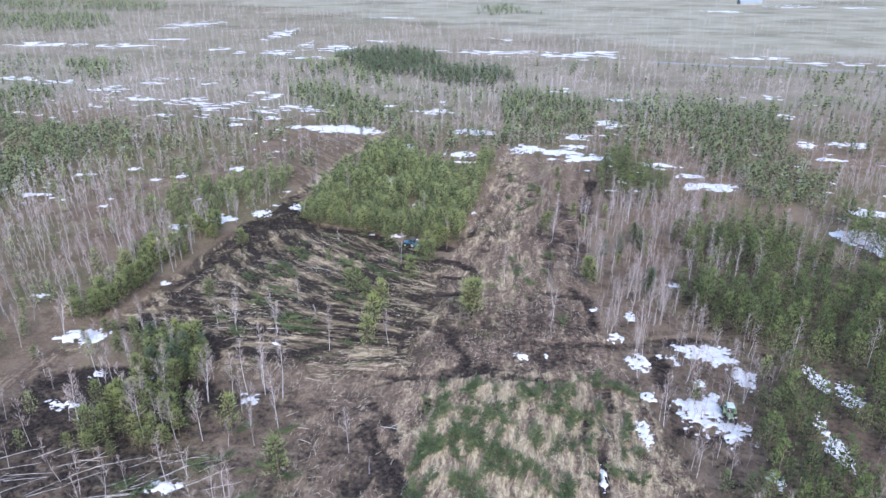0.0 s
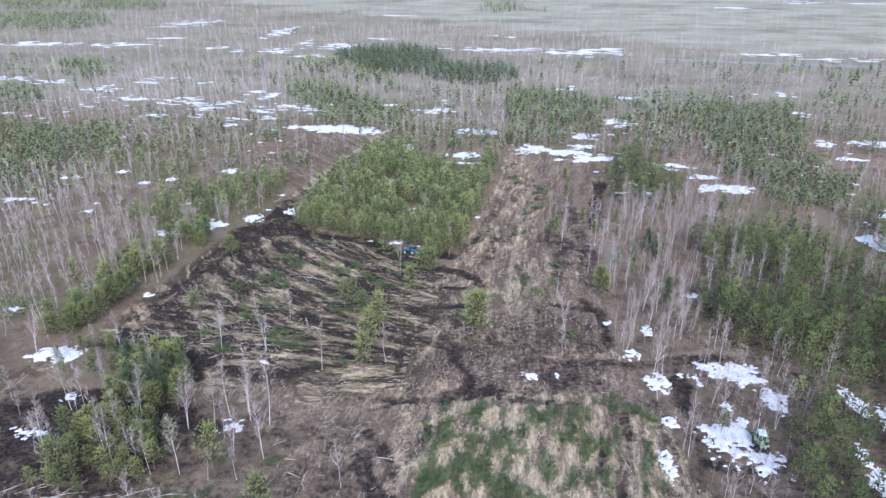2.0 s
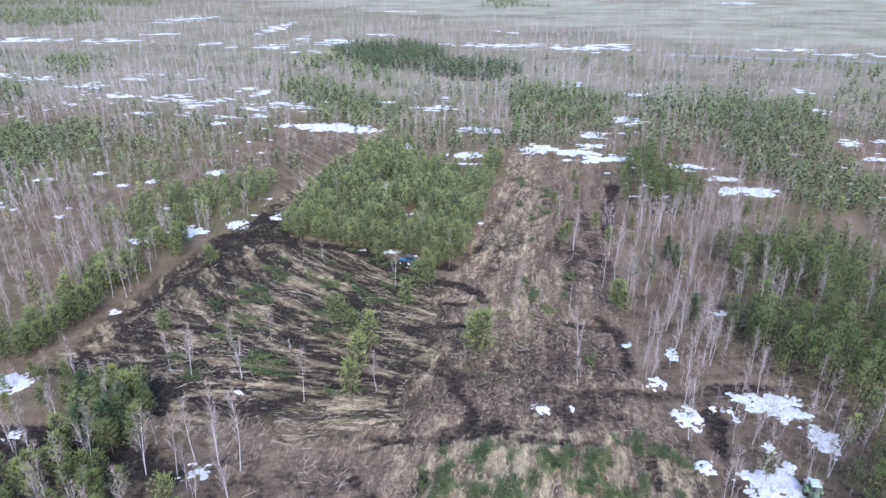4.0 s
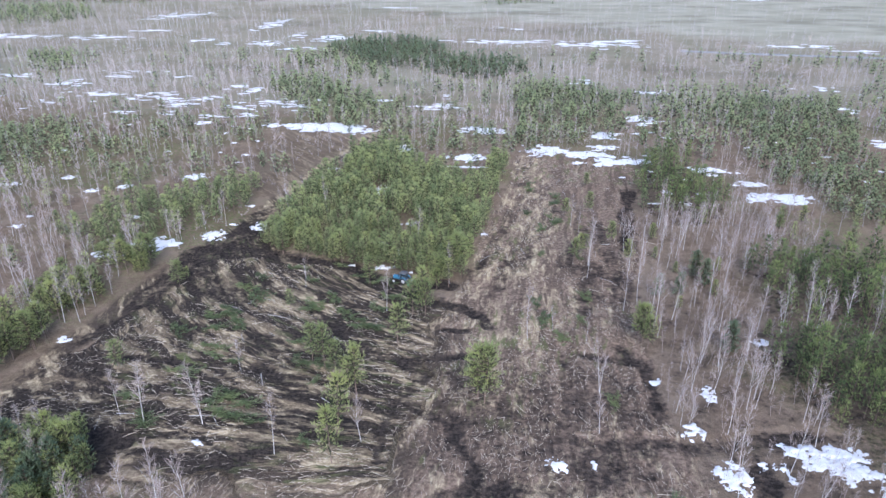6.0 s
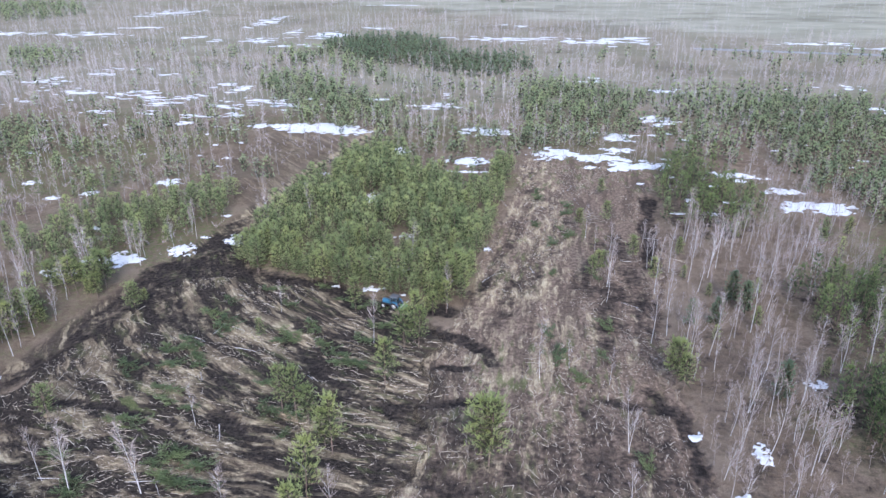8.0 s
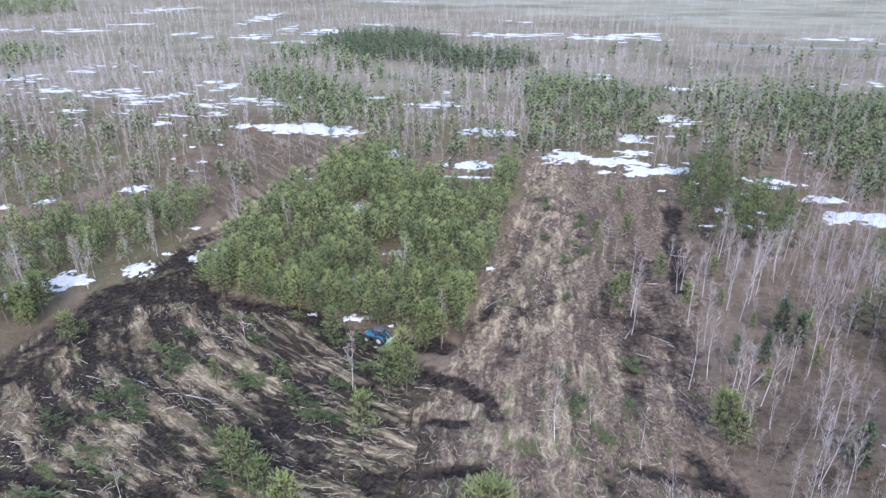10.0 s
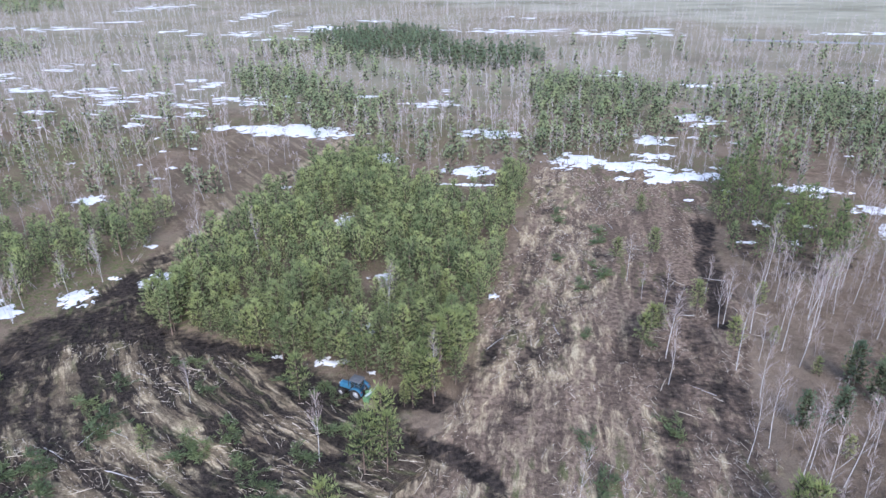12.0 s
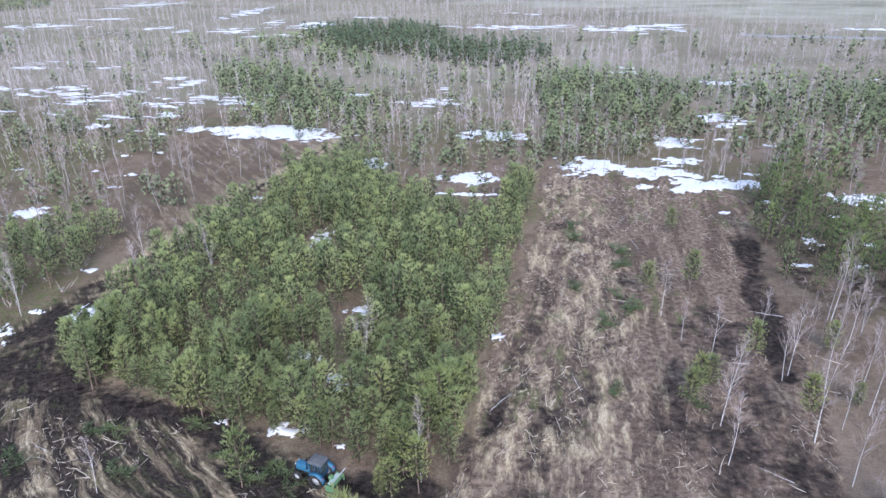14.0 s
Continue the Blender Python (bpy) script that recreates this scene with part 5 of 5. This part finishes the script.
def wheel(parent, at, radius, width, side, lugs):
    """A lugged tyre on a dished rim."""
    w = width / 2
    tyre = lathe([(radius * 0.58, -w * 0.8), (radius * 0.75, -w), (radius * 0.93, -w * 0.95), (radius * 0.97, -w * 0.6), (radius * 0.97, w * 0.6),
                  (radius * 0.93, w * 0.95), (radius * 0.75, w), (radius * 0.58, w * 0.8)], 28, False)
    for k in range(lugs):
        for lean in (-1, 1):
            a = 2 * math.pi * (k + (0.5 if lean > 0 else 0)) / lugs
            lug = block((radius * 0.09, w * 1.0, radius * 0.10), (0, 0, 0), 0)
            m = Matrix.Rotation(-a, 4, "Y") @ Matrix.Translation((radius * 0.965, lean * w * 0.48, 0)) @ Matrix.Rotation(lean * 0.6, 4, "X")
            bmesh.ops.transform(lug, verts=lug.verts, matrix=m)
            me = bpy.data.meshes.new("lug")
            lug.to_mesh(me)
            lug.free()
            tyre.from_mesh(me)
            bpy.data.meshes.remove(me)
    hub = new("wheel")
    hub.parent, hub.location = parent, at
    part("tyre", tyre, RUBBER, hub, "muddy black lugged tyre", True)
    rim = lathe([(radius * 0.60, -w * 0.7), (radius * 0.60, side * w * 0.0 + 0.0), (radius * 0.50, side * w * 0.15), (radius * 0.22, side * w * 0.35), (radius * 0.20, side * w * 0.6), (0.02, side * w * 0.62)], 24) if side > 0 else \
        lathe([(radius * 0.60, w * 0.7), (radius * 0.60, 0.0), (radius * 0.50, side * w * 0.15), (radius * 0.22, side * w * 0.35), (radius * 0.20, side * w * 0.6), (0.02, side * w * 0.62)], 24)
    part("rim", rim, RIM, hub, "pale painted wheel rim", True)
    return hub


def fender(parent, y, radius, width, paint):
    """A mudguard bent over the rear wheel."""
    bm = bmesh.new()
    rings = []
    for k in range(10):
        a = radians(25 + 150 * k / 9)
        row = []
        for r, dy in ((radius, -width / 2), (radius, width / 2), (radius - 0.04, width / 2), (radius - 0.04, -width / 2)):
            row.append(bm.verts.new((r * math.cos(a), y + dy, 0.88 + r * math.sin(a) * 0.96)))
        rings.append(row)
    for a, b in zip(rings, rings[1:]):
        for k in range(4):
            bm.faces.new((a[k], a[(k + 1) % 4], b[(k + 1) % 4], b[k]))
    bm.faces.new(rings[0])
    bm.faces.new(rings[-1])
    bmesh.ops.recalc_face_normals(bm, faces=bm.faces)
    part("fender", bm, paint, parent, "painted rear mudguard", True)


def tractor(name, label, paint, cab_paint, roof_paint, m):
    """A farm tractor that faces +x, with its rear axle over the origin."""
    root = new(name)
    part("chassis", block((3.1, 0.62, 0.45), (1.2, 0, 0.78), 0.05), IRON, root, "dark oily chassis")
    hood = block((1.75, 0.92, 0.72), (2.05, 0, 1.38), 0.12, (0.94, 0.80))
    part("hood", hood, paint, root, "rounded painted engine hood", True)
    part("grille", block((0.06, 0.62, 0.5), (2.93, 0, 1.32), 0.02), IRON, root, "dark front grille")
    for y in (-0.3, 0.3):
        part("headlight", block((0.06, 0.2, 0.13), (2.95, y, 1.58), 0.02), LAMP_WHITE, root, "clear headlight lens")
    part("nose_weight", block((0.28, 0.8, 0.34), (3.05, 0, 0.80), 0.05), IRON, root, "dark iron ballast")
    part("cab_floor", block((1.55, 1.35, 0.5), (0.30, 0, 1.22), 0.04), cab_paint, root)
    part("seat", block((0.5, 0.5, 0.55), (0.05, 0, 1.6), 0.08), RUBBER, root, "black seat")
    part("steering_wheel", rod((0.62, 0, 1.72), (0.66, 0, 1.80), 0.2, 14), RUBBER, root)
    for x, y, dx in ((0.98, -0.62, -0.12), (0.98, 0.62, -0.12), (-0.45, -0.66, 0.04), (-0.45, 0.66, 0.04), (0.30, -0.68, 0), (0.30, 0.68, 0)):
        part("pillar", rod((x, y, 1.40), (x + dx, y * 0.94, 2.66), 0.045), cab_paint, root)
    part("windscreen", block((0.02, 1.16, 1.12), (0.93, 0, 2.04), 0, None, (0, -5, 0)), GLASS, root, "tinted windscreen")
    part("rear_window", block((0.02, 1.2, 1.05), (-0.44, 0, 2.06), 0), GLASS, root, "tinted rear window")
    for y in (-0.65, 0.65):
        part("door_window", block((0.60, 0.02, 1.15), (0.60, y, 2.02), 0), GLASS, root, "tinted door glass")
        part("side_window", block((0.66, 0.02, 0.95), (-0.08, y, 2.10), 0), GLASS, root, "tinted side glass")
    part("roof", block((1.75, 1.5, 0.20), (0.26, 0, 2.76), 0.07, (0.92, 0.90)), roof_paint, root, "dusty cab roof", True)
    part("roof_rim", block((1.70, 1.46, 0.10), (0.26, 0, 2.64), 0.03), cab_paint, root, "painted roof edge")
    for y in (-0.98, 0.98):
        fender(root, y, 1.02, 0.56, paint)
        part("tail_light", block((0.06, 0.16, 0.10), (-0.88, y, 1.42), 0.02), RED, root, "red tail light")
        wheel(root, (0, y, 0.86), 0.86, 0.50, 1 if y > 0 else -1, 18)
        wheel(root, (2.45, y * 0.92, 0.60), 0.60, 0.38, 1 if y > 0 else -1, 14)
        part("step", block((0.42, 0.28, 0.05), (0.95, y * 0.8, 0.72), 0.01), IRON, root)
        part("mirror", block((0.04, 0.18, 0.30), (1.06, y * 0.95, 2.2), 0.02), IRON, root)
    part("exhaust_pipe", rod((1.35, 0.50, 1.5), (1.35, 0.50, 2.75), 0.05, 12), IRON, root, "dark upright exhaust")
    part("axle", rod((2.45, -0.8, 0.6), (2.45, 0.8, 0.6), 0.09), IRON, root)
    part("rear_axle", rod((0, -0.85, 0.86), (0, 0.85, 0.86), 0.14), IRON, root)
    part("fuel_tank", block((0.75, 0.35, 0.42), (1.15, -0.55, 1.05), 0.06), paint, root)
    root.matrix_basis = m
    return tagged(root, label, "tractor")


def mulcher(m):
    """A forestry mulcher that hangs behind the tractor; its drum lies across x."""
    root = new("forestry_mulcher")
    part("housing", block((0.68, 2.0, 0.50), (-1.55, 0, 0.60), 0.10, (0.75, 1.0)), LIME, root, "lime green mulcher housing", True)
    part("cover_plate", block((0.50, 1.7, 0.05), (-1.52, 0, 0.92), 0.015), PALE_GREEN, root, "pale worn cover plate")
    part("gearbox", block((0.45, 0.42, 0.40), (-1.20, 0, 1.02), 0.06), LIME, root, "green gearbox")
    for y in (-1.05, 1.05):
        part("side_plate", block((0.95, 0.06, 0.80), (-1.60, y, 0.50), 0.04), LIME, root, "worn green side plate")
        part("skid", block((0.95, 0.12, 0.07), (-1.60, y, 0.06), 0.02), IRON, root)
        part("bar_arm", rod((-1.70, y, 0.85), (-2.15, y, 1.55), 0.05), IRON, root)
    drum = lathe([(0.05, -1.0), (0.20, -1.0), (0.20, 1.0), (0.05, 1.0)], 16)
    bmesh.ops.translate(drum, verts=drum.verts, vec=(-1.70, 0, 0.32))
    part("drum", drum, IRON, root, "dark toothed drum")
    part("push_bar", rod((-2.15, -1.25, 1.55), (-2.15, 1.25, 1.55), 0.07), RIM, root, "scuffed grey push bar")
    part("push_bar", rod((-1.95, -1.1, 1.22), (-1.95, 1.1, 1.22), 0.05), IRON, root, "dark push bar")
    for k in range(9):
        part("chain", rod((-1.98, -0.9 + 0.225 * k, 0.62), (-2.0, -0.9 + 0.225 * k, 0.12), 0.025, 6), IRON, root)
    for y in (-0.42, 0.42):
        part("link_arm", rod((-0.30, y, 0.72), (-1.20, y, 0.55), 0.05), IRON, root)
    part("top_link", rod((-0.35, 0, 1.25), (-1.2, 0, 1.2), 0.04), IRON, root)
    part("drive_shaft", rod((-0.35, 0, 0.85), (-1.1, 0, 1.0), 0.06), IRON, root)
    root.matrix_basis = m
    tagged(root, "lime green forestry mulcher hung behind the blue tractor", "mulcher")


spot = (-22.6, 198.8)
seat_m = pose(spot[0], spot[1], float(ground_z(*spot)) + 0.05, 0, 0, 162) @ Matrix.Scale(1.0, 4)
tractor("tractor", "blue farm tractor with grey roof on black turned soil", BLUE, CAB_BLUE, ROOF_GREY, seat_m)
mulcher(seat_m)
spot = (50.6, 124.5)
tractor("tractor", "old green tractor with pale roof standing in snow", OLIVE, OLIVE, PALE_GREEN, pose(spot[0], spot[1], float(ground_z(*spot)) + 0.05, 0, 0, 262))


# ---- distance ----
ASPHALT = plain_material("worn_road_surface", (0.19, 0.185, 0.18), (0.26, 0.255, 0.25), 0.9, 0.0, 0.2, 0.1)
bm = bmesh.new()
way = [(110, 545), (158, 535), (203, 528), (263, 518), (420, 496), (640, 470)]
edges = [(bm.verts.new((x, y, 0.35)), bm.verts.new((x + 0.6, y + 5.0, 0.35)), bm.verts.new((x + 0.6, y + 5.4, 0.0)), bm.verts.new((x, y - 0.4, 0.0))) for x, y in way]
for a, b in zip(edges, edges[1:]):
    bm.faces.new((a[0], b[0], b[1], a[1]))
    bm.faces.new((a[1], b[1], b[2], a[2]))
    bm.faces.new((a[3], b[3], b[0], a[0]))
me = bpy.data.meshes.new("road")
bm.to_mesh(me)
bm.free()
me.materials.append(ASPHALT)
tagged(new("road", me), "far pale road between bare woods", "road", "", "structure")


def far_barn(x, y, turn):
    """A long low farm building with a pale blue roof."""
    blue_roof = plain_material("pale_blue_sheet_roof", (0.20, 0.26, 0.32), (0.26, 0.33, 0.39), 0.6, 0.0, 0.4, 0.1)
    plaster = plain_material("grey_plaster_wall", (0.22, 0.215, 0.205), (0.30, 0.29, 0.275), 0.9, 0.0, 0.5, 0.2)
    root = new("barn")
    bm = bmesh.new()
    bmesh.ops.create_cube(bm, size=1.0, matrix=Matrix.Translation((0, 0, 1.8)) @ Matrix.Diagonal((30, 11, 3.6, 1)))
    part("wall", bm, plaster, root)
    bm = bmesh.new()
    rows = [[bm.verts.new((e, w, h)) for w, h in ((-6.1, 3.5), (0, 6.3), (6.1, 3.5), (6.1, 3.7), (0, 6.55), (-6.1, 3.7))] for e in (-15.6, 15.6)]
    for j in range(6):
        bm.faces.new((rows[0][j], rows[0][(j + 1) % 6], rows[1][(j + 1) % 6], rows[1][j]))
    for row in rows:
        bm.faces.new(row)
    part("roof", bm, blue_roof, root)
    root.matrix_basis = pose(x, y, 0, 0, 0, turn)
    tagged(root, "long far barn with a pale blue roof on the meadow", "barn")


far_barn(330, 1050, 8)
